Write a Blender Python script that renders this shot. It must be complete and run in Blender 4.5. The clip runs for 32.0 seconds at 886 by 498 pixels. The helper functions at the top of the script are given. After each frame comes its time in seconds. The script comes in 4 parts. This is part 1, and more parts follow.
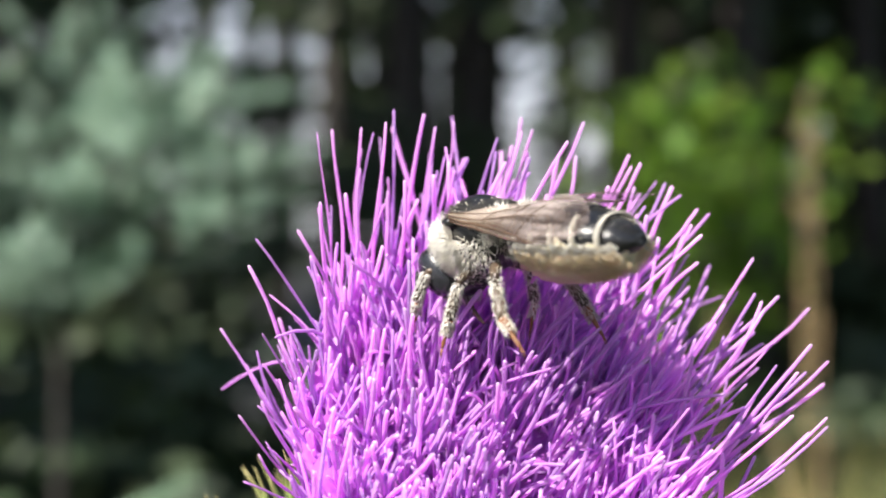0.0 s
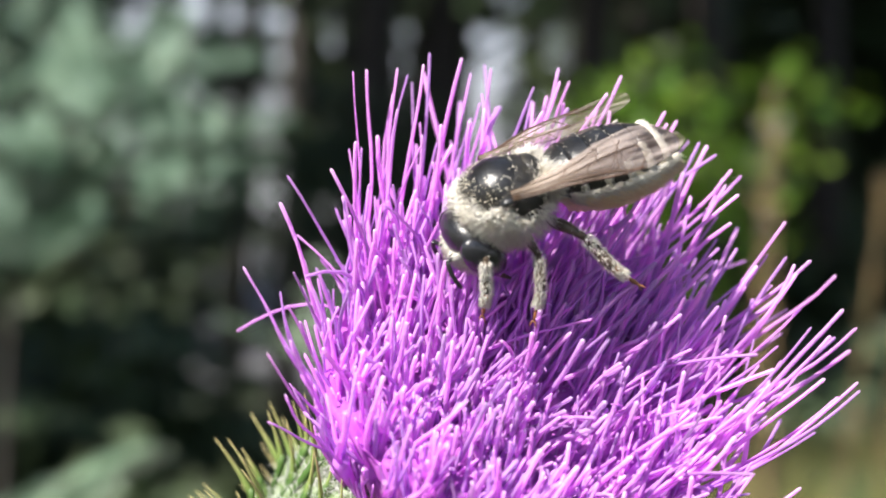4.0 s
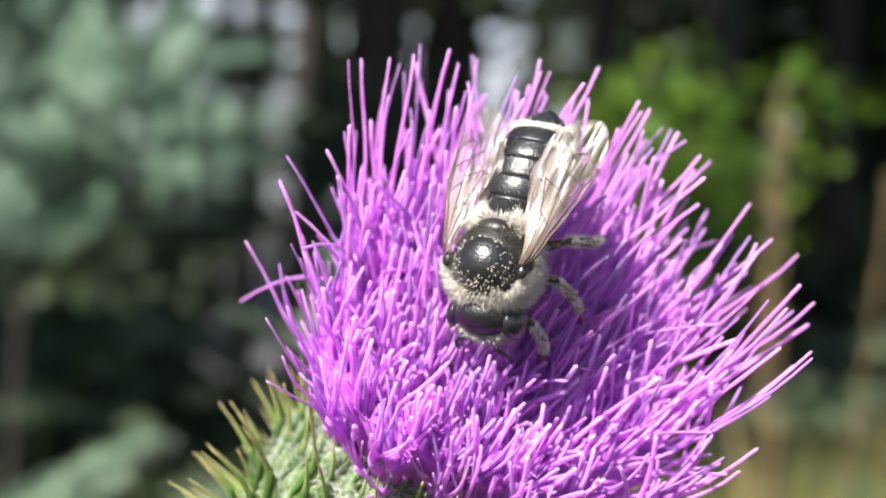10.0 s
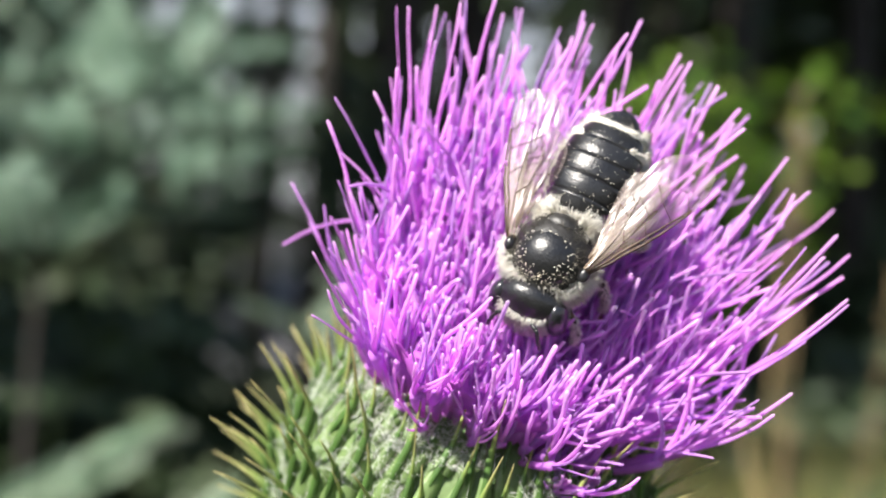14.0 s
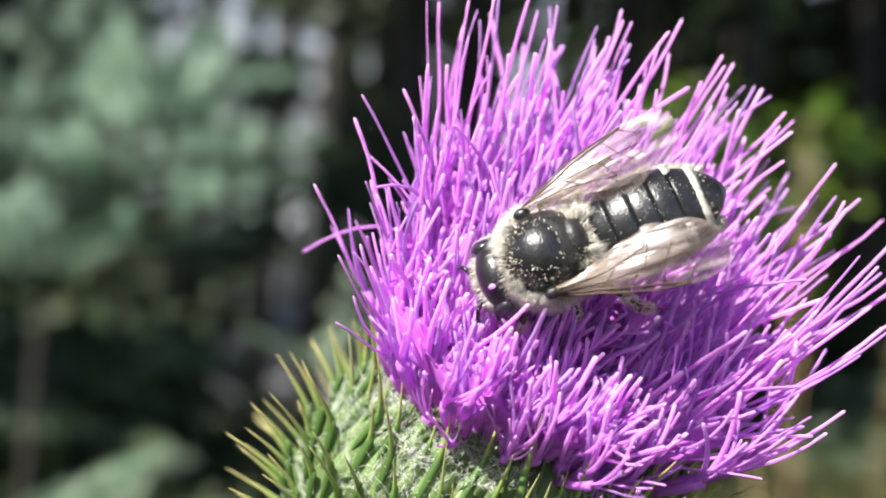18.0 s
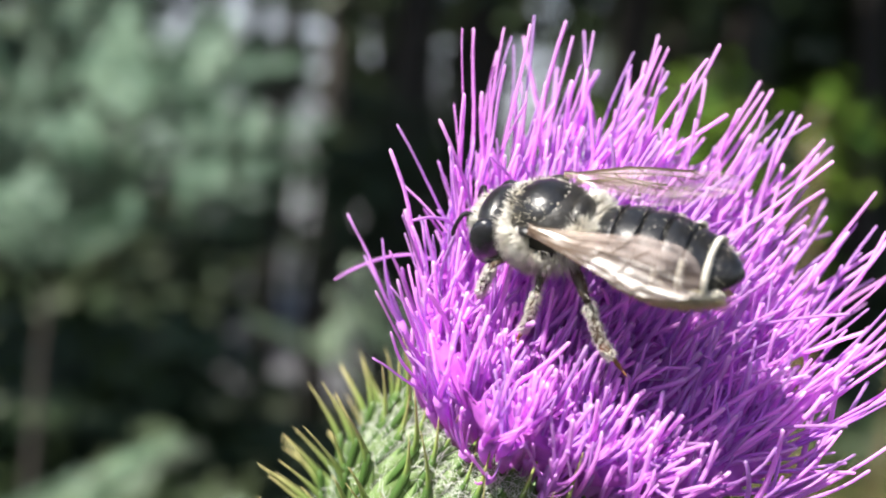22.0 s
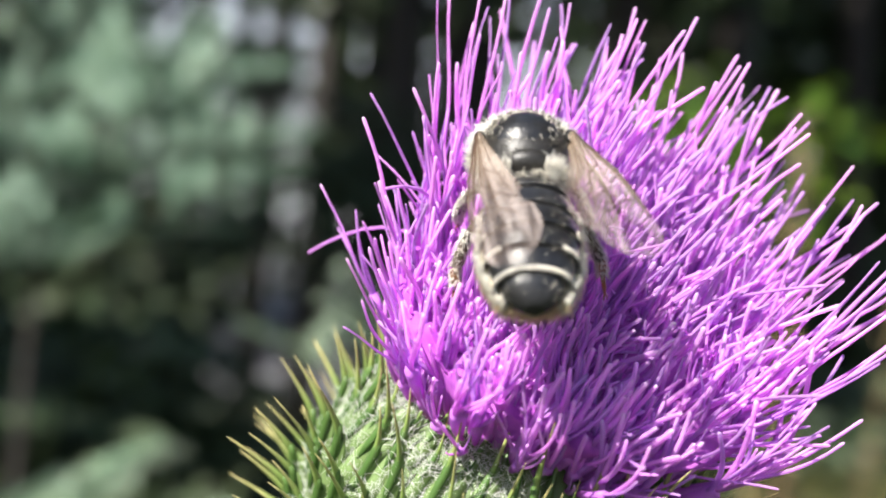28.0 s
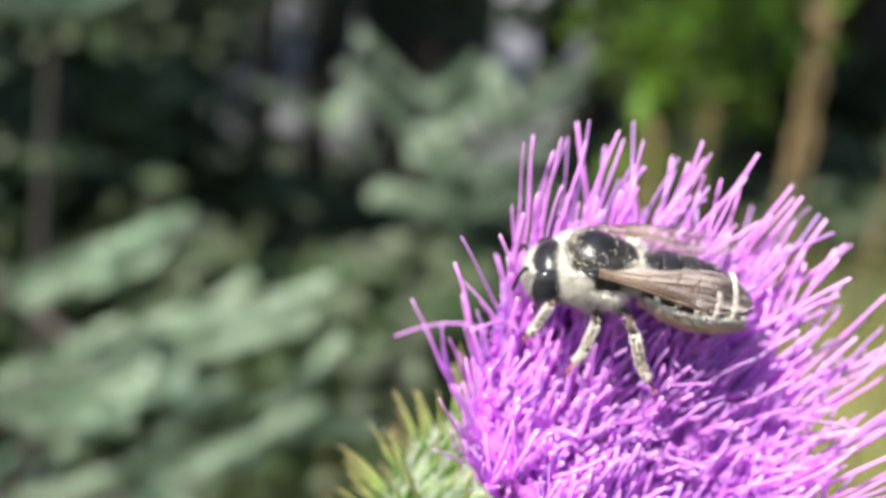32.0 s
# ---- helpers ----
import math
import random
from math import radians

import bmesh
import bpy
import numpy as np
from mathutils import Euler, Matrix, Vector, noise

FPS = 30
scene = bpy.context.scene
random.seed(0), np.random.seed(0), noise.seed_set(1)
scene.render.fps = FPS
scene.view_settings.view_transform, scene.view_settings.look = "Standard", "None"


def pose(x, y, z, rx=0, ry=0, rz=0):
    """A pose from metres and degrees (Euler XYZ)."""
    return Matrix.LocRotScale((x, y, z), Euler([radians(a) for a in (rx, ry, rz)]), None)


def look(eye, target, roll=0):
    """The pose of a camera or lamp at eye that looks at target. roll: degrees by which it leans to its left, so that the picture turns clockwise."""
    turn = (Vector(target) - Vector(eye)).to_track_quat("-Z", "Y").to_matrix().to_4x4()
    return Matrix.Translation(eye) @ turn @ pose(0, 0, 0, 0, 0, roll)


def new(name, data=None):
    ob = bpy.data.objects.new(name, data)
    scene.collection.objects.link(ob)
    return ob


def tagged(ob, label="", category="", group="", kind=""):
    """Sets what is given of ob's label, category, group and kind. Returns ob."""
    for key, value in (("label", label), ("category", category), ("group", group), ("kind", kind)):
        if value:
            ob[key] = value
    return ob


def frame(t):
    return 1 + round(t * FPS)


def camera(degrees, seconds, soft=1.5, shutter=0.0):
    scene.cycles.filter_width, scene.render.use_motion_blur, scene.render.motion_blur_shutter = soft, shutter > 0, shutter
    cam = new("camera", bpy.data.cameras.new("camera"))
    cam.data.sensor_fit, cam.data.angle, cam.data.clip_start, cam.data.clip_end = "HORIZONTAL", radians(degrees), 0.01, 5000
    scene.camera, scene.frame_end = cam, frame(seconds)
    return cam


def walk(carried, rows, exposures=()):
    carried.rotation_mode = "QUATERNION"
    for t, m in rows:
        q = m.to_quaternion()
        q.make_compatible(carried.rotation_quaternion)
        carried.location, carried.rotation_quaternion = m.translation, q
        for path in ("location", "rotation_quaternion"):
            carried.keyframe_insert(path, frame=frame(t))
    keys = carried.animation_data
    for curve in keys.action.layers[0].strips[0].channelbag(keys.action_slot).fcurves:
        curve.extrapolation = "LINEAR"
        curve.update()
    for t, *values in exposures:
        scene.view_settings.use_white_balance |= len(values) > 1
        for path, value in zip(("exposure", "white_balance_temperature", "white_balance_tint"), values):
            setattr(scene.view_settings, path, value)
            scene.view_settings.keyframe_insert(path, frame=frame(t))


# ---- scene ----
# Lengths of the small things are in millimetres, counted from a point 1.1 m over the ground in the middle of the flower head.
MM = 0.001
HEIGHT = 1.1


def place(x, y, z):
    """Millimetres round the flower head to world metres."""
    return Vector((x * MM, y * MM, HEIGHT + z * MM))


cam = camera(42.0, 32.0, soft=1.9)
cam.data.dof.use_dof = True
cam.data.dof.focus_distance = 0.0557
cam.data.dof.aperture_fstop = 30
PATH = [
    (0, -0.00, -58.69, -0.00, 90.00, 0.01, 0.05),
    (0.5, -2.17, -61.00, 1.28, 88.86, 0.00, -1.14),
    (1, -0.01, -60.88, 0.39, 88.93, -0.65, -0.58),
    (1.5, -0.62, -61.60, 0.95, 88.79, -0.61, -0.91),
    (2, -1.73, -62.06, 1.35, 88.34, -0.91, -0.64),
    (2.5, -1.05, -61.14, 0.20, 88.83, -1.01, -0.22),
    (3, -3.73, -59.13, 0.21, 88.34, -2.33, -1.15),
    (3.5, -2.75, -58.36, -0.39, 88.55, -2.29, -0.94),
    (4, -3.71, -57.57, -1.72, 89.03, -2.72, -2.08),
    (4.5, -2.56, -58.78, -0.92, 88.42, -2.28, -1.55),
    (6.5, -2.87, -58.39, -1.69, 89.72, -3.32, -2.03),
    (7, -3.18, -59.64, -1.11, 89.85, -3.08, -1.91),
    (7.5, -2.95, -59.38, -1.86, 90.44, -3.17, -1.49),
    (8, -4.39, -60.17, -2.26, 90.35, -3.36, -1.84),
    (8.5, -3.95, -61.20, -2.02, 89.90, -3.13, -1.43),
    (9, -3.84, -61.36, -2.27, 89.68, -3.36, -1.40),
    (9.5, -4.13, -61.80, -3.49, 89.84, -3.57, -1.87),
    (10, -2.65, -62.18, -2.62, 88.80, -3.24, -1.62),
    (10.5, -2.95, -63.45, -1.87, 89.47, -3.49, -2.21),
    (11, -2.22, -65.77, -0.70, 89.59, -3.56, -1.81),
    (11.5, -1.85, -68.57, -0.90, 89.37, -3.85, -1.55),
    (12, -0.29, -69.06, -1.13, 88.40, -3.40, -1.15),
    (12.5, -0.94, -67.62, -2.34, 88.78, -3.75, -0.46),
    (13, -4.53, -65.44, -4.53, 88.81, -4.21, -0.36),
    (13.5, -4.29, -64.70, -6.61, 89.13, -4.28, -0.48),
    (14, -3.97, -63.36, -5.83, 88.82, -4.51, -0.89),
    (14.5, -4.80, -61.11, -8.00, 89.83, -4.55, -0.89),
    (16.5, -6.00, -60.93, -8.10, 89.93, -5.08, -2.38),
    (17, -5.16, -61.69, -8.13, 90.01, -5.03, -1.78),
    (17.5, -6.04, -61.27, -7.05, 89.80, -4.70, -1.82),
    (18, -5.23, -60.11, -7.25, 90.32, -5.02, -0.73),
    (18.5, -5.24, -60.24, -7.58, 90.07, -4.90, -0.92),
    (19, -7.11, -60.20, -8.18, 90.02, -5.07, -1.20),
    (19.5, -4.31, -59.36, -7.34, 89.76, -5.03, -0.46),
    (20, -3.78, -58.77, -6.60, 89.61, -4.91, -1.13),
    (20.5, -5.28, -59.35, -8.32, 90.71, -4.56, -1.10),
    (21, -7.70, -59.99, -7.51, 90.12, -4.99, -1.15),
    (21.5, -8.52, -60.09, -6.68, 89.98, -5.11, -1.04),
    (22, -7.06, -59.30, -5.13, 89.65, -5.01, -0.56),
    (22.5, -7.94, -57.15, -6.64, 90.83, -5.02, -1.71),
    (23, -6.38, -56.90, -6.43, 91.07, -5.19, -1.79),
    (23.5, -5.52, -57.50, -5.76, 90.86, -5.01, -1.38),
    (24, -6.72, -56.78, -4.80, 90.46, -4.83, -1.74),
    (24.5, -6.28, -57.37, -6.64, 91.05, -5.09, -1.70),
    (25, -5.03, -56.62, -6.11, 90.92, -4.74, -1.03),
    (25.5, -6.48, -56.23, -5.21, 91.05, -4.80, -0.94),
    (27.5, -6.38, -55.38, -4.80, 89.66, -5.49, -0.56),
    (28, -6.12, -58.77, -6.79, 89.96, -5.36, -1.11),
    (28.5, -6.09, -60.81, -5.71, 89.58, -5.29, -0.62),
    (29, -7.11, -63.84, -2.32, 89.90, -4.96, -0.90),
    (29.5, -6.49, -66.40, 1.00, 89.08, -5.48, -0.47),
    (30, -2.10, -63.93, 0.87, 85.66, -5.56, 0.71),
    (30.5, -4.23, -64.22, 4.96, 82.83, -6.02, 0.65),
    (31, -5.17, -66.67, 11.29, 81.34, -5.76, 1.53),
    (31.5, -8.89, -68.16, 13.03, 80.46, -5.77, 1.02),
    (32, -12.21, -64.09, 13.60, 77.32, -7.28, -0.21),
]
walk(cam, [(t, pose(x * MM, y * MM, HEIGHT + z * MM, rx, ry, rz)) for t, x, y, z, rx, ry, rz in PATH],
     [(0, 1.09), (10, 1.10), (14, 1.08), (21, 1.11), (28, 1.16), (32, 1.26)])

# ---- light ----
SUN = Vector((-0.50, -0.50, 0.705)).normalized()
world = bpy.data.worlds.new("world")
scene.world = world
world.use_nodes = True
wn, wl = world.node_tree.nodes, world.node_tree.links
sky = wn.new("ShaderNodeTexSky")
sky.sky_type, sky.sun_disc = "NISHITA", False
sky.sun_elevation = math.asin(SUN.z)
sky.sun_rotation = math.atan2(SUN.x, SUN.y)
# pale haze low over the horizon, all round
wc, wz, wr, wm = wn.new("ShaderNodeTexCoord"), wn.new("ShaderNodeSeparateXYZ"), wn.new("ShaderNodeMapRange"), wn.new("ShaderNodeMix")
wl.new(wc.outputs["Generated"], wz.inputs[0])
wl.new(wz.outputs["Z"], wr.inputs["Value"])
wr.inputs["From Min"].default_value, wr.inputs["From Max"].default_value = 0.08, 0.45
wr.inputs["To Min"].default_value, wr.inputs["To Max"].default_value = 0.9, 0.0
wm.data_type = "RGBA"
wl.new(wr.outputs[0], wm.inputs["Factor"])
wl.new(sky.outputs[0], wm.inputs["A"])
wm.inputs["B"].default_value = (5.8, 5.8, 6.2, 1)
wl.new(wm.outputs["Result"], wn["Background"].inputs[0])
wn["Background"].inputs[1].default_value = 0.088
sun = new("sun", bpy.data.lights.new("sun", "SUN"))
sun.data.energy, sun.data.angle, sun.data.color = 5.0, radians(0.53), (1.0, 0.95, 0.87)
sun.matrix_world = look(SUN * 8 + Vector((0, 0, 1)), (0, 0, 1))


# ---- materials ----
def surface(name, colour, rough=0.5, second=None, scale=400.0, fine=3000.0, bump=0.2, metal=0.0, sheen=0.0, through_light=0.0,
            along=None, island=0.0, coat=0.0, spec=0.5, translucent=None, cooler=0.0):
    """A procedural surface: two colours mixed by noise at two scales, bump, and, on demand, a second colour run along a strand."""
    m = bpy.data.materials.new(name)
    m.use_nodes = True
    n, l = m.node_tree.nodes, m.node_tree.links
    b = n["Principled BSDF"]
    co = n.new("ShaderNodeTexCoord")
    big, small = n.new("ShaderNodeTexNoise"), n.new("ShaderNodeTexNoise")
    big.inputs["Scale"].default_value, small.inputs["Scale"].default_value = scale, fine
    big.inputs["Detail"].default_value = 4
    l.new(co.outputs["Object"], big.inputs["Vector"])
    l.new(co.outputs["Object"], small.inputs["Vector"])
    second = second or tuple(c * 0.7 for c in colour)
    mix = n.new("ShaderNodeMix")
    mix.data_type = "RGBA"
    ramp = n.new("ShaderNodeMapRange")
    ramp.inputs["From Min"].default_value, ramp.inputs["From Max"].default_value = 0.35, 0.65
    l.new(big.outputs[0], ramp.inputs["Value"])
    l.new(ramp.outputs[0], mix.inputs["Factor"])
    mix.inputs["A"].default_value, mix.inputs["B"].default_value = (*colour, 1), (*second, 1)
    result = mix.outputs["Result"]
    if along:
        at = n.new("ShaderNodeAttribute")
        at.attribute_name = "along"
        cr = n.new("ShaderNodeValToRGB")
        els = cr.color_ramp.elements
        while len(els) < len(along):
            els.new(0.5)
        for e, (pos, c) in zip(els, along):
            e.position, e.color = pos, (*c, 1)
        l.new(at.outputs["Fac"], cr.inputs[0])
        m2 = n.new("ShaderNodeMix")
        m2.data_type, m2.blend_type = "RGBA", "MIX"
        m2.inputs["Factor"].default_value = 0.75
        l.new(result, m2.inputs["A"])
        l.new(cr.outputs[0], m2.inputs["B"])
        result = m2.outputs["Result"]
    if island:
        geo, info = n.new("ShaderNodeNewGeometry"), n.new("ShaderNodeObjectInfo")
        add = n.new("ShaderNodeMath")
        add.operation = "ADD"
        l.new(geo.outputs["Random Per Island"], add.inputs[0])
        l.new(info.outputs["Random"], add.inputs[1])
        val = n.new("ShaderNodeMapRange")
        val.inputs["From Max"].default_value = 2.0
        val.inputs["To Min"].default_value, val.inputs["To Max"].default_value = 1 - island, 1 + island
        l.new(add.outputs[0], val.inputs["Value"])
        hsv = n.new("ShaderNodeHueSaturation")
        l.new(val.outputs[0], hsv.inputs["Value"])
        l.new(result, hsv.inputs["Color"])
        hue = n.new("ShaderNodeMapRange")
        hue.inputs["To Min"].default_value, hue.inputs["To Max"].default_value = 0.5 - (cooler or island * 0.06), 0.5 + island * 0.06
        l.new(geo.outputs["Random Per Island"], hue.inputs["Value"])
        l.new(hue.outputs[0], hsv.inputs["Hue"])
        result = hsv.outputs[0]
    l.new(result, b.inputs["Base Color"])
    b.inputs["Roughness"].default_value, b.inputs["Metallic"].default_value = rough, metal
    b.inputs["Sheen Weight"].default_value, b.inputs["Coat Weight"].default_value = sheen, coat
    b.inputs["Specular IOR Level"].default_value = spec
    if bump:
        bp = n.new("ShaderNodeBump")
        bp.inputs["Strength"].default_value, bp.inputs["Distance"].default_value = bump, 0.3 / fine
        l.new(small.outputs[0], bp.inputs["Height"])
        l.new(bp.outputs[0], b.inputs["Normal"])
    if through_light:
        tr = n.new("ShaderNodeBsdfTranslucent")
        if translucent:
            tr.inputs[0].default_value = (*translucent, 1)
        else:
            l.new(result, tr.inputs[0])
        ms = n.new("ShaderNodeMixShader")
        ms.inputs[0].default_value = through_light
        l.new(b.outputs[0], ms.inputs[1])
        l.new(tr.outputs[0], ms.inputs[2])
        l.new(ms.outputs[0], n["Material Output"].inputs["Surface"])
    return m


PETAL = surface("petal", (0.80, 0.32, 0.88), 0.5, (0.72, 0.26, 0.88), 500, 3500, 0.9, through_light=0.5, island=0.25, spec=0.5, cooler=0.035,
                along=[(0.0, (0.72, 0.55, 0.45)), (0.14, (0.70, 0.14, 0.62)), (0.42, (0.71, 0.24, 0.82)), (0.62, (0.83, 0.38, 0.90)), (0.93, (0.89, 0.54, 0.92)), (1.0, (0.97, 0.84, 0.95))])
BED = surface("petal_bed", (0.74, 0.21, 0.78), 0.7, (0.58, 0.14, 0.70), 900, 3500, 0.8, through_light=0.45, spec=0.2)
BRACT = surface("bract", (0.20, 0.29, 0.09), 0.42, (0.13, 0.21, 0.06), 600, 3000, 0.3, through_light=0.15, island=0.25,
                along=[(0.0, (0.20, 0.28, 0.12)), (0.32, (0.16, 0.25, 0.07)), (0.40, (0.045, 0.10, 0.02)), (0.58, (0.09, 0.17, 0.035)), (0.75, (0.32, 0.40, 0.11)), (1.0, (0.70, 0.56, 0.27))])
GLOBE = surface("involucre", (0.15, 0.22, 0.08), 0.6, (0.09, 0.15, 0.045), 400, 2500, 0.3)
COBWEB = surface("cobweb", (0.88, 0.89, 0.85), 0.7, (0.8, 0.82, 0.76), 900, 4000, 0.0, through_light=0.3)
STEM = surface("stem", (0.13, 0.17, 0.07), 0.6, (0.09, 0.12, 0.05), 200, 2500, 0.3)
CHITIN = surface("black_chitin", (0.010, 0.010, 0.011), 0.29, (0.018, 0.018, 0.019), 1200, 7000, 0.6, coat=0.2, spec=0.5)
DULL = surface("dull_chitin", (0.014, 0.013, 0.012), 0.42, (0.022, 0.02, 0.018), 1200, 7000, 0.6)
LEG = surface("leg_chitin", (0.05, 0.036, 0.027), 0.4, (0.13, 0.09, 0.06), 1000, 6000, 0.4)
TARSUS = surface("tarsus", (0.32, 0.13, 0.05), 0.5, (0.18, 0.08, 0.03), 1200, 6000, 0.4)
EYE = surface("eye", (0.010, 0.011, 0.014), 0.22, (0.02, 0.02, 0.024), 800, 14000, 0.5, coat=0.4)
FUR = surface("pale_fur", (0.96, 0.94, 0.89), 0.75, (0.92, 0.88, 0.80), 900, 5000, 0.0, through_light=0.45, island=0.35)
DARKFUR = surface("dark_fur", (0.05, 0.045, 0.04), 0.7, (0.09, 0.08, 0.06), 900, 5000, 0.0, island=0.3)
SCOPA = surface("scopa_fur", (0.98, 0.87, 0.67), 0.75, (0.96, 0.83, 0.62), 700, 5000, 0.0, through_light=0.55, island=0.2)
BAND = surface("band_fur", (0.95, 0.91, 0.83), 0.75, (0.9, 0.85, 0.74), 900, 5000, 0.0, through_light=0.2)
VEIN = surface("wing_vein", (0.09, 0.05, 0.03), 0.45, (0.05, 0.03, 0.02), 900, 5000, 0.0)
POLLEN = surface("pollen", (0.80, 0.76, 0.66), 0.8, (0.7, 0.64, 0.5), 900, 5000, 0.0)
NEEDLE = surface("spruce_needle", (0.07, 0.14, 0.085), 0.45, (0.32, 0.45, 0.34), 24, 60, 0.0, through_light=0.1, island=0.45)
PALENEEDLE = surface("pale_needle", (0.19, 0.28, 0.18), 0.45, (0.42, 0.51, 0.38), 24, 60, 0.0, through_light=0.15, island=0.4)
BARK = surface("bark", (0.045, 0.038, 0.033), 0.9, (0.022, 0.019, 0.017), 12, 90, 0.8)
LEAF = surface("shrub_leaf", (0.14, 0.27, 0.028), 0.5, (0.20, 0.33, 0.045), 12, 90, 0.2, through_light=0.4, island=0.3)
FARLEAF = surface("forest_leaf", (0.03, 0.05, 0.018), 0.6, (0.042, 0.066, 0.024), 1.5, 20, 0.0, through_light=0.15, island=0.4)
STRAW = surface("dry_grass", (0.42, 0.31, 0.16), 0.7, (0.30, 0.21, 0.10), 20, 300, 0.2, through_light=0.2, island=0.3)
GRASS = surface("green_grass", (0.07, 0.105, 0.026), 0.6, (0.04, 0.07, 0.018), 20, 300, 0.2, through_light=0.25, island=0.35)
# a lighter copy of the grass, with the sunlight put into its colour
SUN_TINTED_GRASS = surface("sunlit_grass", (0.24, 0.29, 0.07), 0.6, (0.34, 0.30, 0.12), 8, 300, 0.2, through_light=0.3, island=0.4)
# pale tone of the added sheet that stands in for bright distance
GAP_SHEET = surface("pale_gap_tone", (0.15, 0.15, 0.165), 0.9, (0.09, 0.09, 0.10), 0.9, 14, 0.8)
SOIL = surface("meadow_soil", (0.035, 0.045, 0.02), 0.95, (0.02, 0.025, 0.012), 1.2, 18, 0.8)


def wing_material():
    m = bpy.data.materials.new("wing_membrane")
    m.use_nodes = True
    n, l = m.node_tree.nodes, m.node_tree.links
    b = n["Principled BSDF"]
    co, noise_ = n.new("ShaderNodeTexCoord"), n.new("ShaderNodeTexNoise")
    noise_.inputs["Scale"].default_value = 900
    pleat = n.new("ShaderNodeVectorMath")
    pleat.operation = "MULTIPLY"
    pleat.inputs[1].default_value = (1.6, 0.22, 1.0)
    l.new(co.outputs["Object"], pleat.inputs[0])
    l.new(pleat.outputs[0], noise_.inputs["Vector"])
    cr = n.new("ShaderNodeValToRGB")
    cr.color_ramp.elements[0].position, cr.color_ramp.elements[1].position = 0.40, 0.60
    cr.color_ramp.elements[0].color, cr.color_ramp.elements[1].color = (0.12, 0.082, 0.070, 1), (0.49, 0.41, 0.375, 1)
    l.new(noise_.outputs[0], cr.inputs[0])
    root, tint, tone = n.new("ShaderNodeAttribute"), n.new("ShaderNodeMix"), n.new("ShaderNodeMapRange")
    root.attribute_name, tint.data_type = "along", "RGBA"
    tone.inputs["From Max"].default_value, tone.inputs["To Min"].default_value, tone.inputs["To Max"].default_value = 0.6, 0.75, 0.0
    l.new(root.outputs["Fac"], tone.inputs["Value"])
    l.new(tone.outputs[0], tint.inputs["Factor"])
    l.new(cr.outputs[0], tint.inputs["A"])
    tint.inputs["B"].default_value = (0.33, 0.25, 0.17, 1)
    l.new(tint.outputs["Result"], b.inputs["Base Color"])
    b.inputs["Roughness"].default_value = 0.27
    al = n.new("ShaderNodeMapRange")
    al.inputs["From Min"].default_value, al.inputs["From Max"].default_value = 0.4, 0.62
    al.inputs["To Min"].default_value, al.inputs["To Max"].default_value = 0.12, 0.32
    l.new(noise_.outputs[0], al.inputs["Value"])
    thick = n.new("ShaderNodeMath")
    thick.operation = "MULTIPLY_ADD"
    l.new(tone.outputs[0], thick.inputs[0])
    thick.inputs[1].default_value = 0.35
    l.new(al.outputs[0], thick.inputs[2])
    l.new(thick.outputs[0], b.inputs["Alpha"])
    b.inputs["Specular IOR Level"].default_value = 0.7
    bp = n.new("ShaderNodeBump")
    bp.inputs["Strength"].default_value, bp.inputs["Distance"].default_value = 0.65, 0.0003
    l.new(noise_.outputs[0], bp.inputs["Height"])
    l.new(bp.outputs[0], b.inputs["Normal"])
    return m


WING = wing_material()


